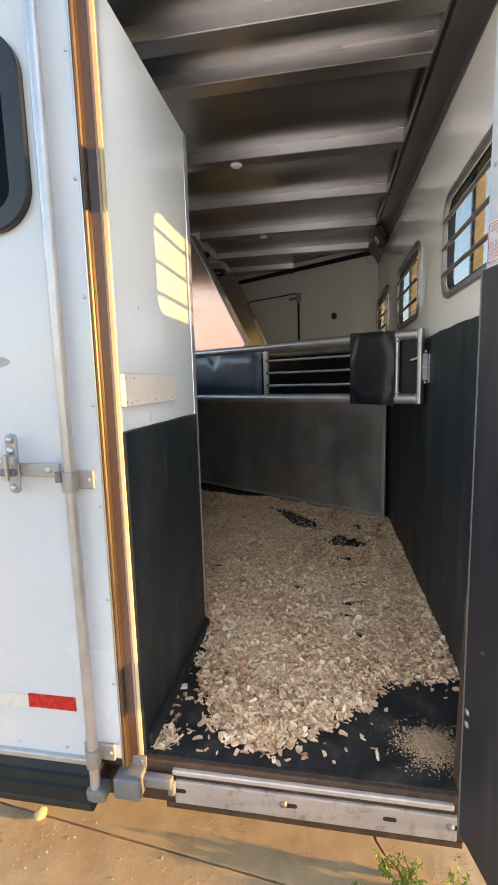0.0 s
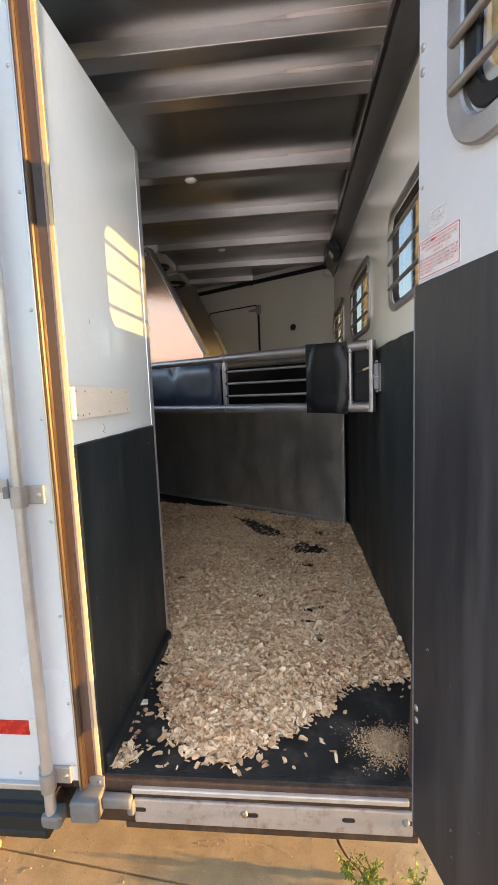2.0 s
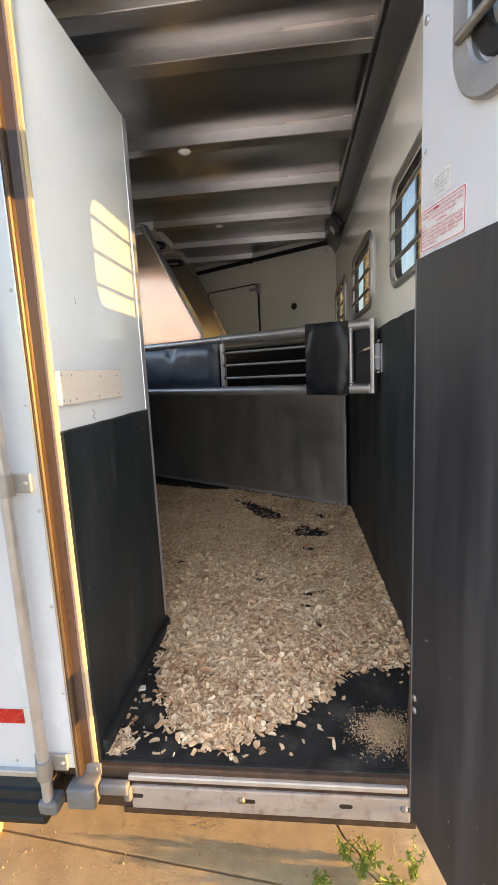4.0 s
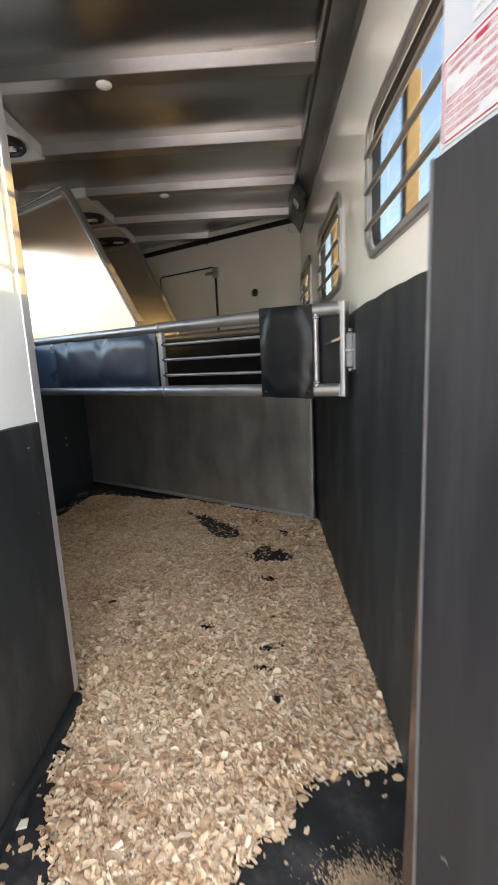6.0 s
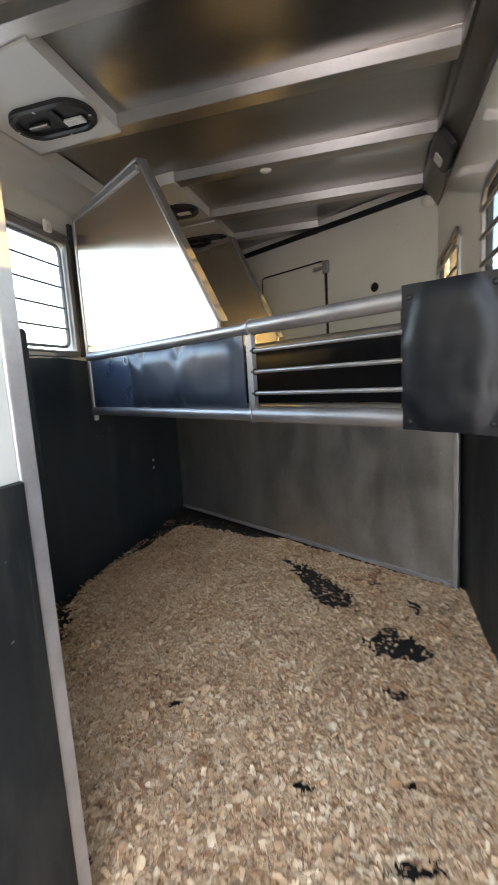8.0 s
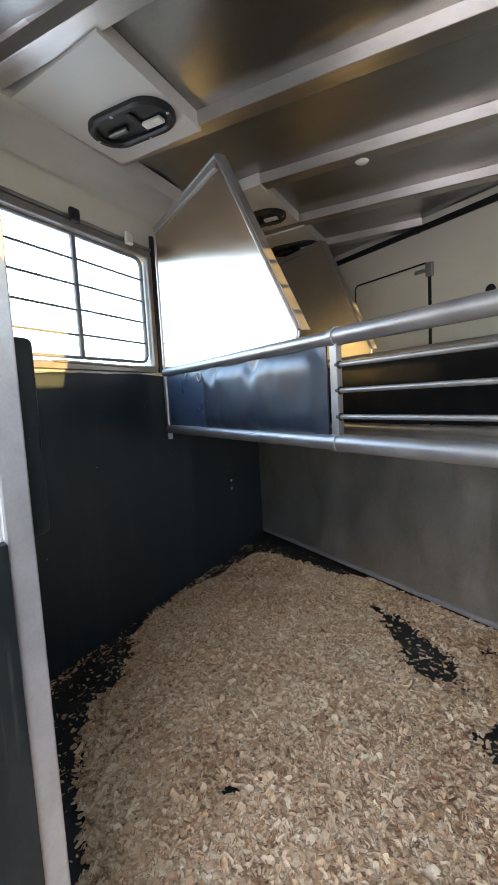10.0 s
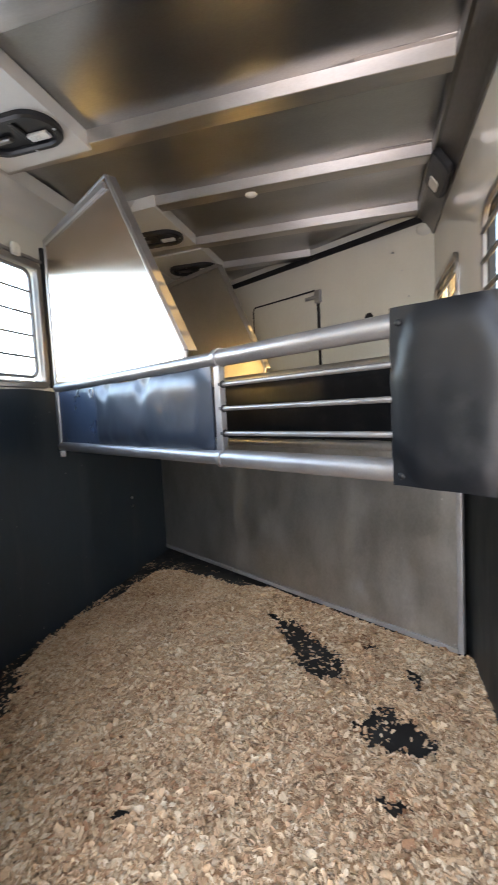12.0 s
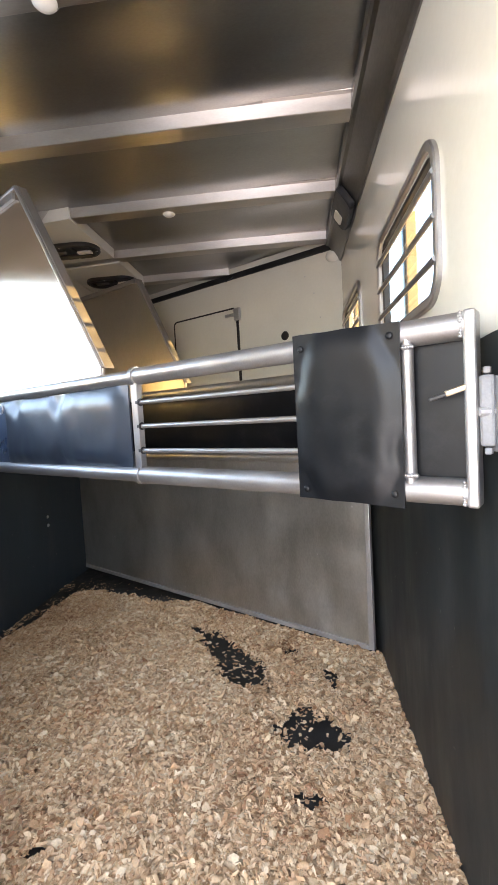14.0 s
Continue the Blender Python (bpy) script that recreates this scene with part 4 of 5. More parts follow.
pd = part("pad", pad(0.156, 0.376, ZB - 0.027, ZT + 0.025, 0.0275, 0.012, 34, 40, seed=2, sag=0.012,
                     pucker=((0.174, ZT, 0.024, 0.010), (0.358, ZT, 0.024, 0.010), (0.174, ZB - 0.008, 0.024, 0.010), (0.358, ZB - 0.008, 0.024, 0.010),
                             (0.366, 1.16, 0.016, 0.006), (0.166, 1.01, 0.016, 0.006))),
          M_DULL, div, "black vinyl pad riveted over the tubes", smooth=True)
for u in (0.174, 0.358):
    for v in (ZT - 0.002, ZB - 0.006):
        part("rivet", dome(bmesh.new(), (u, 0.0305, v), (0, 1, 0), 0.007, 0.003, 10), M_DULL, pd)
part("flat_bar", boxed(0.905, 0.932, -0.006, 0.014, ZB + 0.018, ZT - 0.018, bevel=0.002), M_TUBE, div)
for k, z in enumerate((1.146, 1.078, 1.008)):
    part("rod", tubed((0.38, 0.002, z), (0.93, 0.002, z), 0.0065, 12), M_TUBE, div, smooth=True)
    part("grommet", tubed((0.9035, 0.004, z), (0.913, 0.004, z), 0.0112, 14), M_BLACK, div, "black rubber grommet", smooth=True)
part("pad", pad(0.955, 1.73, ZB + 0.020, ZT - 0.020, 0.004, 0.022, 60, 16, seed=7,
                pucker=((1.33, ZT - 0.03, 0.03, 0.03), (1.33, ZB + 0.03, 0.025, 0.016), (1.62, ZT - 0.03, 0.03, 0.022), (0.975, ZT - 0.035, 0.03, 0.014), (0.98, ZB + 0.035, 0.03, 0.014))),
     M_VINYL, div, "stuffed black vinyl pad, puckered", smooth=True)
part("pad", pad(1.72, 2.152, ZB + 0.018, ZT - 0.018, 0.0, 0.008, 24, 12, seed=9), M_FLAP, div, "flat shiny black vinyl flap, blue sky sheen in its colour", smooth=True)
bm = bmesh.new()
loops = []
for k in range(20):
    a = 2 * math.pi * k / 20
    loops.append([((0.018 + 0.003 * math.cos(b)) * math.cos(a) + 1.715, 0.03 + 0.003 * math.sin(b), (0.018 + 0.003 * math.cos(b)) * math.sin(a) + ZT - 0.05) for b in [2 * math.pi * j / 8 for j in range(8)]])
loft(bm, loops + loops[:1])
part("tie_ring", bm, M_GALV, div, smooth=True)
head_panel(div, (2.155, 1.925), (1.515, 1.957), (1.075, 1.262), ZT, M_SHEET)
latch = part("latch_box", boxed(0.010, 0.0336, -0.014, 0.018, 1.017, 1.135, bevel=0.005), M_CAST, div, "slam latch with steel cover")
lv = part("lever", boxed(0.0, 0.036, 0.0, 0.005, -0.0055, 0.0055, bevel=0.0024), M_BRASS, latch, "worn brass lever end")
lv.matrix_local = pose(0.050, 0.018, 1.118, 0, 17, 0)
part("lever_tip", boxed(0.033, 0.064, 0.0005, 0.0045, -0.0042, 0.0032, bevel=0.0018), M_BLACK, lv)
for z in (1.143, 1.009):
    part("hook", boxed(0.016, 0.028, -0.006, 0.012, z - 0.006, z + 0.006, bevel=0.003), M_CAST, latch)
part("bottom_hook", boxed(2.12, 2.135, 0.0, 0.025, ZB - 0.05, ZB - 0.02, bevel=0.004), M_GALV, div)

keeper = thing("latch_keeper", RIGHT @ pose(-1.02, -0.009, 1.07), "riveted steel latch keeper plate on the lining", "latch keeper")
part("keeper_plate", boxed(-0.040, 0.022, -0.006, 0.0, -0.062, 0.062, bevel=0.002), M_CAST, keeper)
for z in (-0.05, -0.018, 0.018, 0.05):
    part("rivet", dome(bmesh.new(), (-0.032, -0.006, z), (0, -1, 0), 0.006, 0.004, 8), M_RIVET, keeper)
part("pin", tubed((0.0, -0.03, 0.005), (0.0, -0.006, 0.005), 0.008, 10), M_GALV, keeper)

DIV2 = pose(0, 2.17, 0, 0, 0, 147.8)
div2 = thing("stall_divider", DIV2, "slanted divider with solid aluminium lower panel", "stall divider", "stall dividers")
part("lower_panel", boxed(0.05, 2.33, -0.006, 0.006, 0.035, 0.865, bevel=0.001), M_STUD, div2, "dull scuffed aluminium sheet")
for u in (0.05, 2.33):
    part("edge_strip", boxed(u - 0.012, u + 0.012, -0.012, 0.013, 0.03, 0.865, bevel=0.003), M_GALV, div2)
part("edge_strip", boxed(0.0625, 2.3175, -0.012, 0.013, 0.026, 0.050, bevel=0.003), M_GALV, div2)
part("bottom_tube", tubed((0.06, 0, 0.875), (2.3, 0, 0.875), 0.022, 16), M_STUD, div2, smooth=True)
part("top_tube", tubed((0.06, 0, 1.25), (2.3, 0, 1.25), 0.026, 16), M_STUD, div2, smooth=True)
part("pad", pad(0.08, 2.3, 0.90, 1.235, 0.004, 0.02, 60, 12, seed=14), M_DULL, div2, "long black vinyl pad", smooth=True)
part("end_post", tubed((0.05, 0, 0.875), (0.05, 0, 1.25), 0.02, 14), M_TUBE, div2, smooth=True)
head_panel(div2, (2.26, 1.985), (1.50, 1.975), (1.12, 1.30), 1.25, M_SHEET_DULL)
for u, v in ((0.075, 0.06), (1.1, 0.06), (2.2, 0.06)):
    part("rivet", dome(bmesh.new(), (u, 0.006, v), (0, 1, 0), 0.006, 0.003, 8), M_RIVET, div2)

bolts = thing("wall_bolts", LEFT @ pose(2.93, -0.009, 0.46), "two small steel bolt heads in the rubber lining", "bolt")
for k, z in enumerate((0.0, 0.055)):
    part("bolt", dome(bmesh.new(), (0.0, 0, z), (0, -1, 0), 0.011, 0.008, 10), M_RIVET, bolts)

# ---------- roof fittings ----------
for x, y, z in ((-0.90, 1.36, 2.138), (-0.917, 2.515, 2.138)):
    lamp = thing("dome_lamp", pose(x, y, z + 0.004), "small white round roof lamp, unlit", "lamp", "roof lamps")
    part("base", tubed((0, 0, -0.002), (0, 0, 0.012), 0.036, 24), M_LAMP, lamp, smooth=False)
    part("lens", dome(bmesh.new(), (0, 0, -0.002), (0, 0, -1), 0.033, 0.020, 24, 5), M_LAMP, lamp, smooth=True)

for y0, y1 in ((1.362, 1.905), (2.43, 2.99), (3.075, 3.56)):
    vent = thing("vent_box", None, "white boxed roof vent housing with black oval bezel", "roof vent", "roof vents")
    bm = bmesh.new()
    out = [(-1.405, y0), (-1.405, y1), (-1.83, y1 + 0.02), (-1.86, y0 + 0.05)]
    loft(bm, [[(x, y, z) for x, y in out] for z in (2.122, TOP)], cap=True)
    part("housing", bm, M_VENT, vent)
    ym = (y0 + y1) / 2 + 0.085
    bez = pose(-1.595, ym, 2.122, 90, 0, 0)
    part("bezel", ring(-0.178, 0.178, -0.098, 0.098, 0.095, 0.030, -0.024, 0.0, 0.008), M_BLACK, vent, "black oval bezel").matrix_local = bez
    rec = part("recess", plate(-0.155, 0.155, -0.075, 0.075, 0.065, -0.004, -0.001, 0.001), M_BLACK, vent)
    rec.matrix_local = bez
    part("slide", boxed(-1.56, -1.475, ym + 0.012, ym + 0.048, 2.103, 2.116, bevel=0.004), M_LAMP, vent, "white vent slide")
    part("louvre", boxed(-1.715, -1.62, ym - 0.004, ym + 0.022, 2.100, 2.116, bevel=0.007, segments=3), M_COVE, vent, "dark grey pull")
    part("louvre", boxed(-1.575, -1.556, ym - 0.06, ym + 0.06, 2.106, 2.117, bevel=0.004), M_BLACK, vent)
    for u, v in ((-0.165, 0.0), (0.165, 0.0), (0.02, 0.086), (-0.02, -0.086)):
        part("screw", dome(bmesh.new(), (-1.595 + u, ym + v, 2.0985), (0, 0, -1), 0.007, 0.003, 8), M_RIVET, vent)

corner_lamp = thing("cove_lamp", Matrix(((0, 0.829, 0.559, -0.0585), (1, 0, 0, 2.50), (0, 0.559, -0.829, 2.063), (0, 0, 0, 1))),
                    "black framed lamp on the cove", "lamp")
part("bezel", plate(-0.14, 0.14, -0.06, 0.06, 0.03, -0.014, 0.02, 0.006), M_BLACK, corner_lamp)
part("lens", plate(0.02, 0.11, -0.028, 0.028, 0.014, -0.018, -0.012), M_LAMP, corner_lamp)

wire = bmesh.new()
pts = [(-0.72, 3.50, 2.11), (-0.74, 3.485, 2.09), (-0.775, 3.46, 2.06)]
for a, b in zip(pts, pts[1:]):
    tube(wire, a, b, 0.004, 8)
cable = part("cable", wire, M_BLACK, smooth=True)
tagged(cable, "short loose black cable hanging from the roof seal", "cable")

# ---------- shavings on the floor ----------
EDGE = [(0.03, 0.41), (-0.20, 0.40), (-0.26, 0.36), (-0.33, 0.25), (-0.42, 0.20), (-0.49, 0.13), (-0.57, 0.05), (-0.68, 0.04), (-0.74, 0.06),
        (-0.81, 0.14), (-0.87, 0.24), (-0.91, 0.37), (-0.935, 0.52), (-0.955, 0.68), (-1.25, 0.92), (-1.60, 1.22), (-1.68, 1.36), (-1.70, 1.53), (-1.80, 1.70),
        (-1.90, 1.85), (-1.92, 2.10), (-1.90, 2.35), (-1.84, 2.52), (-1.82, 2.95), (-1.64, 2.98), (-1.35, 2.86), (-1.18, 2.78), (-1.03, 2.79), (-0.95, 2.80), (-0.4, 2.47), (0.03, 2.21)]
# bare patches: x, y, half length, half width, turn in degrees
BARE = [(-0.69, 2.19, 0.265, 0.068, -53), (-0.625, 2.075, 0.15, 0.085, -53), (-0.325, 1.69, 0.125, 0.075, -12), (-0.365, 1.785, 0.055, 0.045, 30), (-0.35, 1.43, 0.042, 0.019, -15), (-0.240, 2.005, 0.075, 0.024, 101), (-0.40, 2.20, 0.04, 0.018, 30),
        (-0.586, 1.039, 0.028, 0.013, 10), (-0.344, 0.90, 0.055, 0.017, 15), (-0.356, 0.78, 0.034, 0.014, -20), (-0.323, 0.654, 0.018, 0.032, 0),
        (-0.329, 1.103, 0.022, 0.010, 30), (-1.041, 1.253, 0.030, 0.012, 20), (-0.88, 2.42, 0.05, 0.02, -40)]


def inside(x, y):
    hit = False
    n = len(EDGE)
    for k in range(n):
        (x0, y0), (x1, y1) = EDGE[k], EDGE[(k + 1) % n]
        if (y0 > y) != (y1 > y) and x < x0 + (y - y0) * (x1 - x0) / (y1 - y0):
            hit = not hit
    return hit


def edge_distance(x, y):
    best = 9.0
    n = len(EDGE)
    for k in range(n - 1):
        (x0, y0), (x1, y1) = EDGE[k], EDGE[k + 1]
        dx, dy = x1 - x0, y1 - y0
        t = max(0.0, min(1.0, ((x - x0) * dx + (y - y0) * dy) / (dx * dx + dy * dy)))
        best = min(best, math.hypot(x - x0 - t * dx, y - y0 - t * dy))
    return best


def cover(x, y):
    """How thickly shavings lie here: below 0 bare, 1 full depth."""
    d = edge_distance(x, y) * (1 if inside(x, y) else -1)
    d += 0.035 * noise.noise((x * 9, y * 9, 3.0)) + 0.02 * noise.noise((x * 26, y * 26, 9.0))
    c = min(1.0, d / 0.07)
    for bx, by, a, b, turn in BARE:
        t = radians(turn)
        u, v = (x - bx) * math.cos(t) + (y - by) * math.sin(t), -(x - bx) * math.sin(t) + (y - by) * math.cos(t)
        r = math.hypot(u / a, v / b) + 0.45 * noise.noise((x * 22, y * 22, 5.0)) + 0.35 * noise.noise((x * 48, y * 48, 15.0))
        c = min(c, (r - 0.95) / 0.5)
    return c


def height(x, y, c):
    return 0.004 + 0.020 * max(0.0, c) * (0.7 + 0.5 * noise.noise((x * 4, y * 4, 1.0))) + 0.018 * max(0.0, 1 - abs(x) / 0.06) * max(0.0, c)


STEP = 0.02
nx, ny = int(1.92 / STEP), int(3.0 / STEP)
grid, verts, faces = {}, [], []
field = {}
for i in range(nx + 1):
    for j in range(ny + 1):
        x, y = -0.012 - i * STEP, 0.02 + j * STEP
        field[i, j] = cover(x, y)
for i in range(nx):
    for j in range(ny):
        if min(field[i, j], field[i + 1, j], field[i, j + 1], field[i + 1, j + 1]) > 0.12 and 0.02 + (j + 1) * STEP < 2.15 + 0.63 * (0.012 + i * STEP):
            quad = []
            for a, b in ((i, j), (i, j + 1), (i + 1, j + 1), (i + 1, j)):
                if (a, b) not in grid:
                    x, y = -0.012 - a * STEP, 0.02 + b * STEP
                    grid[a, b] = len(verts)
                    verts.append((x, y, height(x, y, field[a, b]) - 0.003))
                quad.append(grid[a, b])
            faces.append(quad)
me = bpy.data.meshes.new("crushed_bedding")
me.from_pydata(verts, [], [tuple(q) for q in faces])
me.materials.append(M_BED)
me.shade_smooth()
bedding = new("crushed_bedding", me)
tagged(bedding, "packed layer of crushed wood shavings on the rubber floor", "bedding", kind="stuff")


def flakes(count, place, size, seed, curl=0.35, tilt=26):
    """Many thin curled flakes of four by three points; place() gives x, y, z or None, size() a length."""
    rnd = random.Random(seed)
    spots = []
    tries = 0
    while len(spots) < count and tries < count * 6:
        tries += 1
        p = place(rnd)
        if p is not None:
            spots.append((p[0], p[1], p[2], size(rnd, p[0], p[1])))
    spots = np.array(spots)
    n = len(spots)
    g = np.random.default_rng(seed)
    length = spots[:, 3]
    width = length * g.uniform(0.30, 0.80, n)
    cols = np.array((-0.5, -0.19, 0.17, 0.5))
    half = np.stack([g.uniform(0.16, 0.48, n), g.uniform(0.40, 0.54, n), g.uniform(0.38, 0.55, n), g.uniform(0.12, 0.46, n)], 1)
    bend = g.normal(0, curl * 0.45, n)
    roll = g.normal(0, curl * 0.8, n)
    pts = np.zeros((n, 4, 3, 3))
    for r, side in enumerate((-1, 0, 1)):
        pts[:, :, r, 0] = length[:, None] * (cols[None, :] + g.uniform(-0.07, 0.07, (n, 4)))
        pts[:, :, r, 1] = width[:, None] * half * side * g.uniform(0.7, 1.15, (n, 4)) + width[:, None] * g.uniform(-0.05, 0.05, (n, 4))
        pts[:, :, r, 2] = length[:, None] * bend[:, None] * (cols[None, :] * 2) ** 2 * 0.5 + (width * roll)[:, None] * abs(side) * 0.5
    pts = pts.reshape(n, 12, 3)
    ax, ay, az = np.radians(g.normal(0, tilt, n)), np.radians(g.normal(0, tilt, n)), g.uniform(0, 2 * math.pi, n)
    for a, (p, q) in ((ax, (1, 2)), (ay, (2, 0)), (az, (0, 1))):
        c, s = np.cos(a)[:, None], np.sin(a)[:, None]
        u, v = pts[:, :, p].copy(), pts[:, :, q].copy()
        pts[:, :, p], pts[:, :, q] = c * u - s * v, s * u + c * v
    low = pts[:, :, 2].min(1) * g.uniform(0.3, 0.8, n)
    pts[:, :, 0] += spots[:, 0:1]
    pts[:, :, 1] += spots[:, 1:2]
    pts[:, :, 2] = np.maximum(0.0015, pts[:, :, 2] + spots[:, 2:3] - low[:, None])
    quads = np.array([(3 * k + r, 3 * k + r + 1, 3 * k + r + 4, 3 * k + r + 3) for k in range(3) for r in range(2)])
    fs = (np.arange(n)[:, None, None] * 12 + quads[None]).reshape(-1, 4)
    me = bpy.data.meshes.new("shavings")
    me.from_pydata(pts.reshape(-1, 3), [], fs)
    me.shade_smooth()
    return me


def on_bed(rnd):
    x, y = rnd.uniform(-1.92, -0.012), rnd.uniform(0.02, 3.0)
    if y > 2.148 - 0.63 * x:
        return None
    c = cover(x, y)
    if c <= 0.0 or rnd.random() > 0.25 + c:
        return None
    return x, y, height(x, y, c) + rnd.uniform(0.0, 0.004)


def flake_size(rnd, x, y):
    near = max(0.0, 1 - y / 1.6)
    s = rnd.lognormvariate(-4.32, 0.36)
    if rnd.random() < 0.05:
        s *= 1.4
    return min(0.036, s * (1.0 + 0.15 * near))


me = flakes(125000, on_bed, flake_size, 5, curl=0.5, tilt=18)
me.materials.append(M_SHAVE)
shavings = new("shavings", me)
tagged(shavings, "loose pale wood shavings spread over the floor", "shavings", kind="stuff")


def scattered(rnd):
    x, y = rnd.uniform(-1.92, -0.02), rnd.uniform(0.03, 2.9)
    if x < -1.0 and y < 0.7 or y > 2.148 - 0.63 * x:
        return None
    if inside(x, y):
        if cover(x, y) > 0 or rnd.random() > 0.35:
            return None
    else:
        d = edge_distance(x, y)
        if rnd.random() > math.exp(-d / (0.055 if x > -0.72 else 0.10)) or x > -0.27 and y < 0.34 and rnd.random() < 0.8:
            return None
    return x, y, 0.001


def in_bare(rnd):
    bx, by, a, b, turn = rnd.choice(BARE[:4] + BARE[:2] + BARE[4:8])
    t, u, v = radians(turn), rnd.uniform(-a, a), rnd.uniform(-b, b)
    return bx + u * math.cos(t) - v * math.sin(t), by + u * math.sin(t) + v * math.cos(t), 0.001


me = flakes(200, in_bare, lambda r, x, y: r.uniform(0.006, 0.022), 18, tilt=9)
me.materials.append(M_SHAVE)
stray = new("scattered_shavings", me)
tagged(stray, "few pale shavings lying on the bare mat patches", "shavings", kind="stuff")

me = flakes(1100, scattered, lambda r, x, y: min(0.05, r.lognormvariate(-3.95, 0.4)) * (1.0 if y < 0.7 else 0.6), 8, tilt=9)
me.materials.append(M_SHAVE)
loose = new("scattered_shavings", me)
tagged(loose, "stray wood shavings scattered on the bare black mat", "shavings", kind="stuff")


def dust_pile(rnd):
    a, r = rnd.uniform(0, 6.283), abs(rnd.gauss(0, 0.42)) * (1.0 + 0.25 * rnd.random())
    r *= 1.0 + 0.5 * noise.noise((2.2 * math.cos(a), 2.2 * math.sin(a), 4.0))
    x, y = -0.168 + 0.092 * r * math.cos(a), 0.142 + 0.080 * r * math.sin(a)
    if x > -0.02 or y < 0.036:
        return None
    return x, y, 0.001 + 0.012 * max(0, 1 - r) + rnd.uniform(0, 0.002)


me = flakes(10000, dust_pile, lambda r, x, y: r.uniform(0.002, 0.0062), 12, tilt=30)
me.materials.append(M_DUST)
pile = new("sawdust_pile", me)
tagged(pile, "small heap of fine sawdust by the door post", "sawdust", kind="stuff")


def jamb_foot(rnd):
    x, y = PX + 0.012 + abs(rnd.gauss(0, 0.035)), 0.035 + abs(rnd.gauss(0, 0.045))
    return x, y, 0.001 + 0.008 * max(0.0, 1 - math.hypot(x - PX, y - 0.03) / 0.06) * rnd.random()


me = flakes(150, jamb_foot, lambda r, x, y: r.uniform(0.008, 0.024), 21, tilt=22)
me.materials.append(M_SHAVE)
corner = new("scattered_shavings", me)
tagged(corner, "pale shavings gathered at the foot of the jamb", "shavings", kind="stuff")


def wall_bits(rnd):
    t = rnd.random()
    x, y = W + 0.012 + abs(rnd.gauss(0, 0.03)), rnd.uniform(1.0, 3.1)
    if noise.noise((y * 3, 2.0, 0)) < -0.05:
        return None
    return x, y, 0.002


me = flakes(320, wall_bits, lambda r, x, y: r.uniform(0.006, 0.022), 15, tilt=25)
me.materials.append(M_SHAVE)
bits = new("scattered_shavings", me)
tagged(bits, "thin line of shavings caught along the rubber wall", "shavings", kind="stuff")



def mat_dust(rnd):
    """Thin bits left on the mat between the bed, the window wall and the next divider."""
    x, y = rnd.uniform(W + 0.012, -0.75), rnd.uniform(0.9, 3.3)
    if inside(x, y) or y > 2.14 - 0.63 * x:
        return None
    d = edge_distance(x, y)
    if rnd.random() > math.exp(-d / 0.16) or noise.noise((x * 7, y * 7, 8.0)) + 0.5 * noise.noise((x * 19, y * 19, 2.0)) < -0.05:
        return None
    return x, y, 0.001


me = flakes(1700, mat_dust, lambda r, x, y: min(0.026, r.lognormvariate(-4.75, 0.5)), 33, tilt=8)
me.materials.append(M_SHAVE)
dusting = new("scattered_shavings", me)
tagged(dusting, "thin dusting of small shavings on the rubber mat", "shavings", kind="stuff")

chip = part("wood_chip", boxed(-0.013, 0.013, -0.010, 0.010, 0.0, 0.007, bevel=0.0015), M_PLANK)
chip.matrix_world = pose(-0.938, 0.29, 0.0005, 4, 0, 14)
tagged(chip, "small square pale wood chip on the black mat", "wood chip")

# ---------- outside on the ground ----------
SLAB = pose(-0.31, 0.031, GROUND, 0, 0, -6.1)
pavement = thing("pavement", SLAB, "sandy old concrete slabs with open joints", "pavement", kind="structure")
part("slab", boxed(-4.6, 4.6, -4.2, -0.003, -0.07, 0.0, bevel=0.003), M_CONCRETE, pavement)
# the slab under the trailer has broken along a crooked crack
rnd = random.Random(8)
crack = [(0.135 - 0.46 * min(t, 0.5) - 0.12 * max(0.0, t - 0.5) + rnd.uniform(-0.012, 0.012), 0.003 + t * 0.62) for t in [k / 16 for k in range(17)]] + [(-0.05, 4.5)]
for side in (-1, 1):
    edge = [(x + side * 0.0045, y) for x, y in crack]
    out = edge + [(side * 4.6, 4.5), (side * 4.6, 0.003)]
    if side > 0:
        out.reverse()
    piece = loft(bmesh.new(), [[(x, y, z) for x, y in out] for z in (-0.07, 0.0)], cap=True)
    bmesh.ops.recalc_face_normals(piece, faces=piece.faces)
    part("slab", piece, M_CONCRETE, pavement)


# grit and small pebbles lying on the concrete
rnd = random.Random(41)
unit = bmesh.new()
bmesh.ops.create_icosphere(unit, subdivisions=1, radius=1.0)
ball = [v.co.copy() for v in unit.verts]
tris = [tuple(v.index for v in f.verts) for f in unit.faces]
unit.free()
verts, faces = [], []
for k in range(9000):
    x, y, r = rnd.uniform(-2.0, 0.3), rnd.uniform(-0.4, 0.5), min(0.0045, rnd.lognormvariate(-6.75, 0.45))
    base = len(verts)
    sx, sy, sz = rnd.uniform(0.7, 1.4), rnd.uniform(0.7, 1.3), rnd.uniform(0.45, 0.8)
    verts += [(x + r * sx * c.x * rnd.uniform(0.8, 1.1), y + r * sy * c.y, GROUND + r * sz * (c.z + 0.5)) for c in ball]
    faces += [tuple(base + q for q in t) for t in tris]
me = bpy.data.meshes.new("grit")
me.from_pydata(verts, [], faces)
me.materials.append(M_GRIT)
grit = new("grit", me)
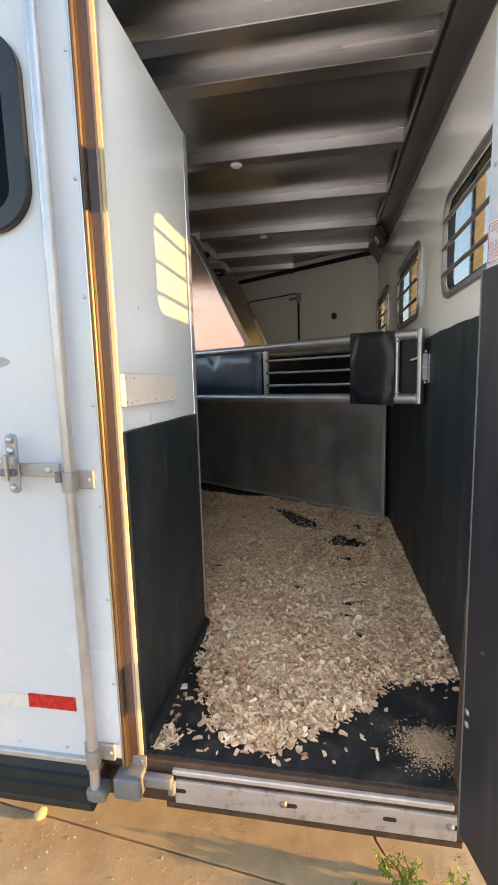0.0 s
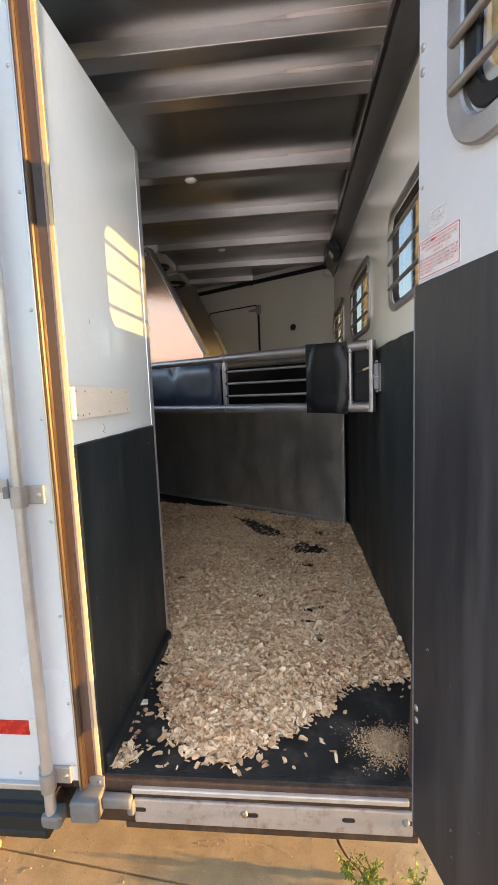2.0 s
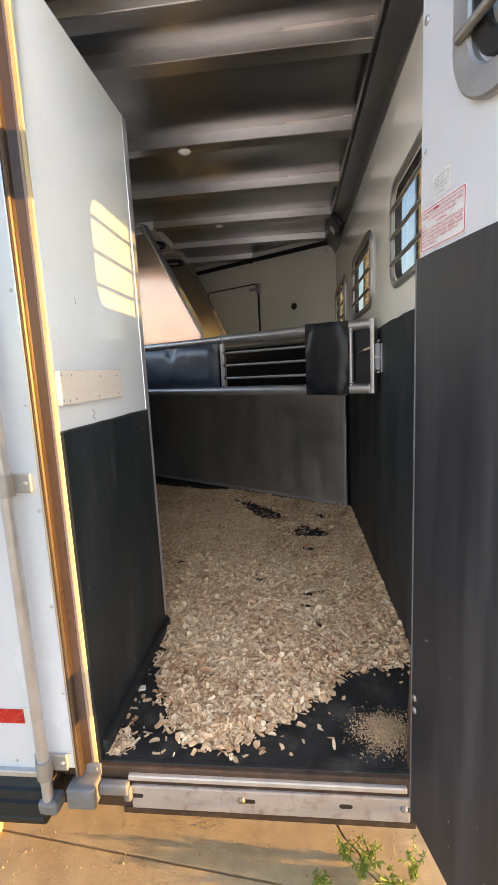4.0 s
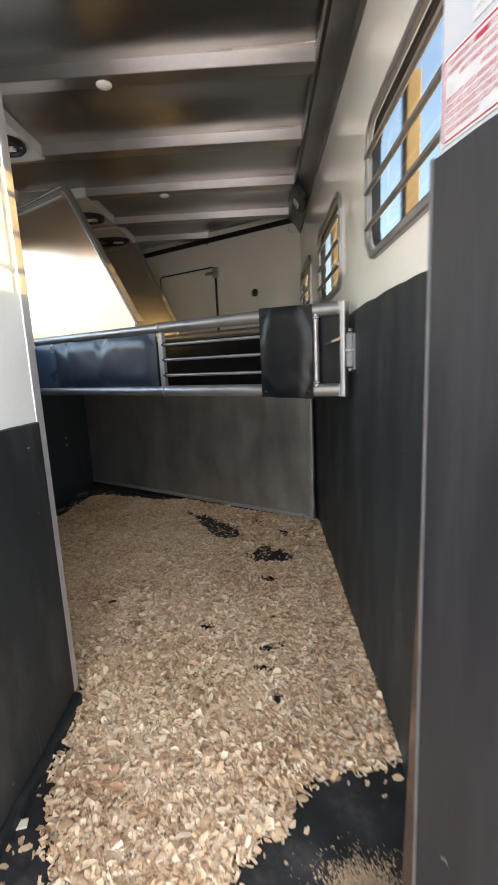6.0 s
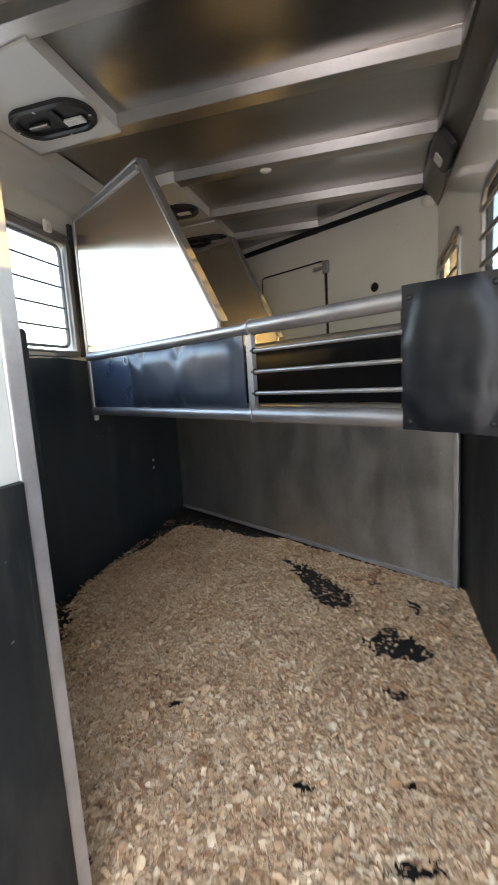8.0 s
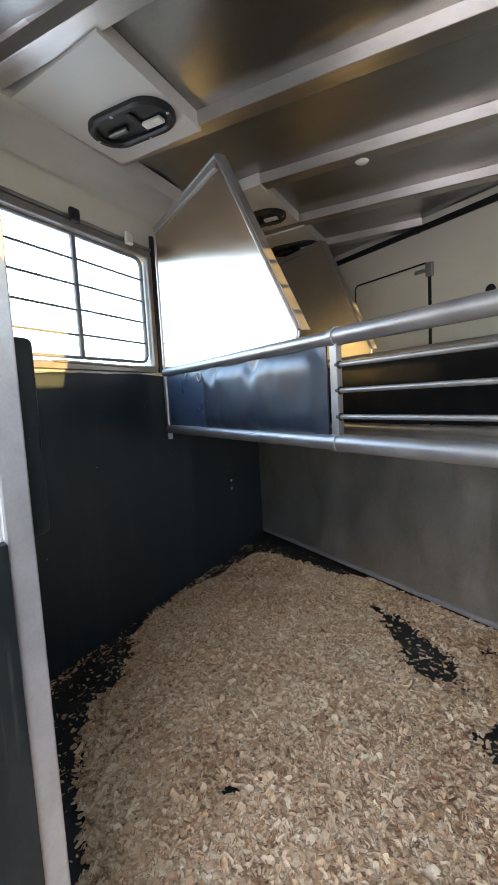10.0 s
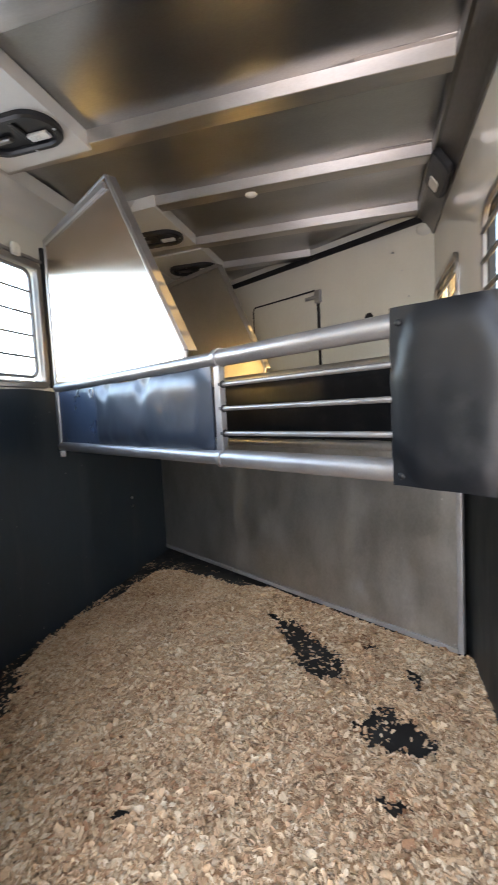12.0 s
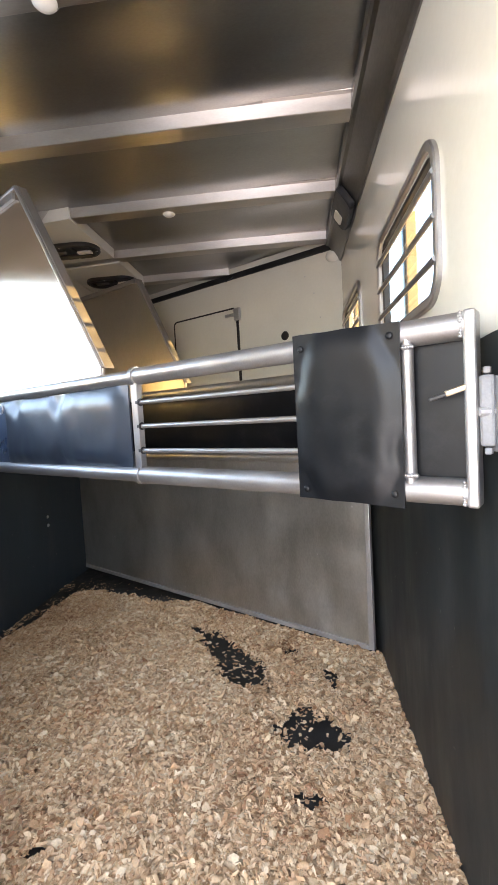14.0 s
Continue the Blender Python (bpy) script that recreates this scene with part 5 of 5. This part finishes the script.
tagged(grit, "coarse sandy grit and pebbles lying on the concrete", "grit", kind="stuff")


def weed(m, seed, spread, tall):
    rnd = random.Random(seed)
    t = thing("weed", m, "straggly green weed growing out of a joint", "weed", "weeds in the joint")
    stems, leaves = bmesh.new(), bmesh.new()
    for k in range(7):
        a, lean = rnd.uniform(0, 6.283), rnd.uniform(0.2, 1.0)
        tip = Vector((spread * lean * math.cos(a), spread * lean * math.sin(a), tall * rnd.uniform(0.5, 1.0)))
        mid = Vector((tip.x * 0.35, tip.y * 0.35, tip.z * 0.6))
        tube(stems, (0, 0, 0), mid, 0.0016, 5)
        tube(stems, mid, tip, 0.0011, 5)
        for j in range(24):
            f = rnd.uniform(0.15, 1.0)
            p = mid * (f / 0.6) if f < 0.6 else mid.lerp(tip, (f - 0.6) / 0.4)
            q = Euler((rnd.uniform(-0.8, 0.8), rnd.uniform(-0.8, 0.8), rnd.uniform(0, 6.283))).to_matrix()
            s = rnd.uniform(0.007, 0.017)
            vs = [leaves.verts.new(p + q @ Vector(c)) for c in ((0, 0, 0), (s * 0.5, s * 0.22, 0.002), (s, 0, -0.002), (s * 0.5, -s * 0.22, 0.002))]
            leaves.faces.new(vs)
    part("stem", stems, M_LEAF, t)
    part("foliage", leaves, M_LEAF, t)
    return t


for k, (x, y, s, h) in enumerate(((-0.285, 0.125, 0.05, 0.10), (-0.25, 0.08, 0.06, 0.08), (-0.215, 0.13, 0.045, 0.09), (-0.16, 0.055, 0.07, 0.07), (-0.10, 0.08, 0.06, 0.09), (-0.36, 0.05, 0.035, 0.035))):
    weed(pose(x, y, GROUND), 30 + k, s, h)

bm = bmesh.new()
bmesh.ops.create_icosphere(bm, subdivisions=3, radius=0.021)
for v in bm.verts:
    v.co *= 1 + 0.35 * noise.noise(v.co * 40)
    v.co.z = v.co.z * 0.6
stone = part("stone", bm, M_STONE, smooth=True)
stone.matrix_world = pose(-1.42, 0.14, GROUND + 0.015)
tagged(stone, "small pale stone lying on the concrete", "stone")


def tree(m, seed, tall, wide):
    rnd = random.Random(seed)
    t = thing("tree", m, "small sunlit green tree beyond the window", "tree")
    trunk = bmesh.new()
    bmesh.ops.create_cone(trunk, cap_ends=True, segments=10, radius1=0.11, radius2=0.05, depth=tall * 0.6, matrix=pose(0, 0, tall * 0.3))
    part("trunk", trunk, M_RUST, t)
    crown = bmesh.new()
    for k in range(16):
        a, h = rnd.uniform(0, 6.283), rnd.uniform(0.28, 0.95)
        reach = wide * (1.05 - h) * rnd.uniform(0.5, 1.0) + 0.15
        tip = Vector((reach * math.cos(a), reach * math.sin(a), tall * min(1.0, h + 0.12)))
        root = Vector((0, 0, tall * h * 0.6))
        part("limb", tubed(root, tip, 0.018, 6), M_RUST, t)
        for j in range(150):
            p = root.lerp(tip, rnd.uniform(0.35, 1.08)) + Vector((rnd.gauss(0, 0.17), rnd.gauss(0, 0.17), rnd.gauss(0, 0.15)))
            q = Euler((rnd.uniform(-1.2, 1.2), rnd.uniform(-1.2, 1.2), rnd.uniform(0, 6.283))).to_matrix()
            w = rnd.uniform(0.05, 0.10)
            crown.faces.new([crown.verts.new(p + q @ Vector(c)) for c in ((0, 0, 0), (w * 0.5, w * 0.28, 0.01), (w, 0, -0.01), (w * 0.5, -w * 0.28, 0.01))])
    part("crown", crown, M_LEAF, t)
    return t


tree(pose(-7.4, 10.0, GROUND - 0.06), 77, 3.3, 1.3)


# ---------- unseen building, added to give the head divider a warm reflection ----
building = thing("building", pose(-22.0, -0.2, GROUND - 0.06), "unseen building across the yard, added for its reflection", "building")
part("wall", boxed(-6.0, 0.0, -16.0, 0.0, 0.0, 6.2), M_SIDING, building)
for k in range(30):
    part("board", boxed(0.001, 0.022, -16.0, 0.0, 0.02 + k * 0.205, 0.20 + k * 0.205), M_SIDING, building)
for y in (-15.9, -10.5, -5.2, -0.12):
    part("corner_post", boxed(0.0225, 0.06, y - 0.1, y + 0.1, 0.0, 6.15, bevel=0.006), M_LAMP, building, "white corner board")
roof = loft(bmesh.new(), [[(0.5, y, 6.1), (0.5, y, 6.22), (-3.0, y, 7.6), (-6.5, y, 6.22), (-6.5, y, 6.1)] for y in (-16.4, 0.4)], cap=True)
bmesh.ops.recalc_face_normals(roof, faces=roof.faces)
part("roof", roof, M_CAST, building, "grey sheet roof")
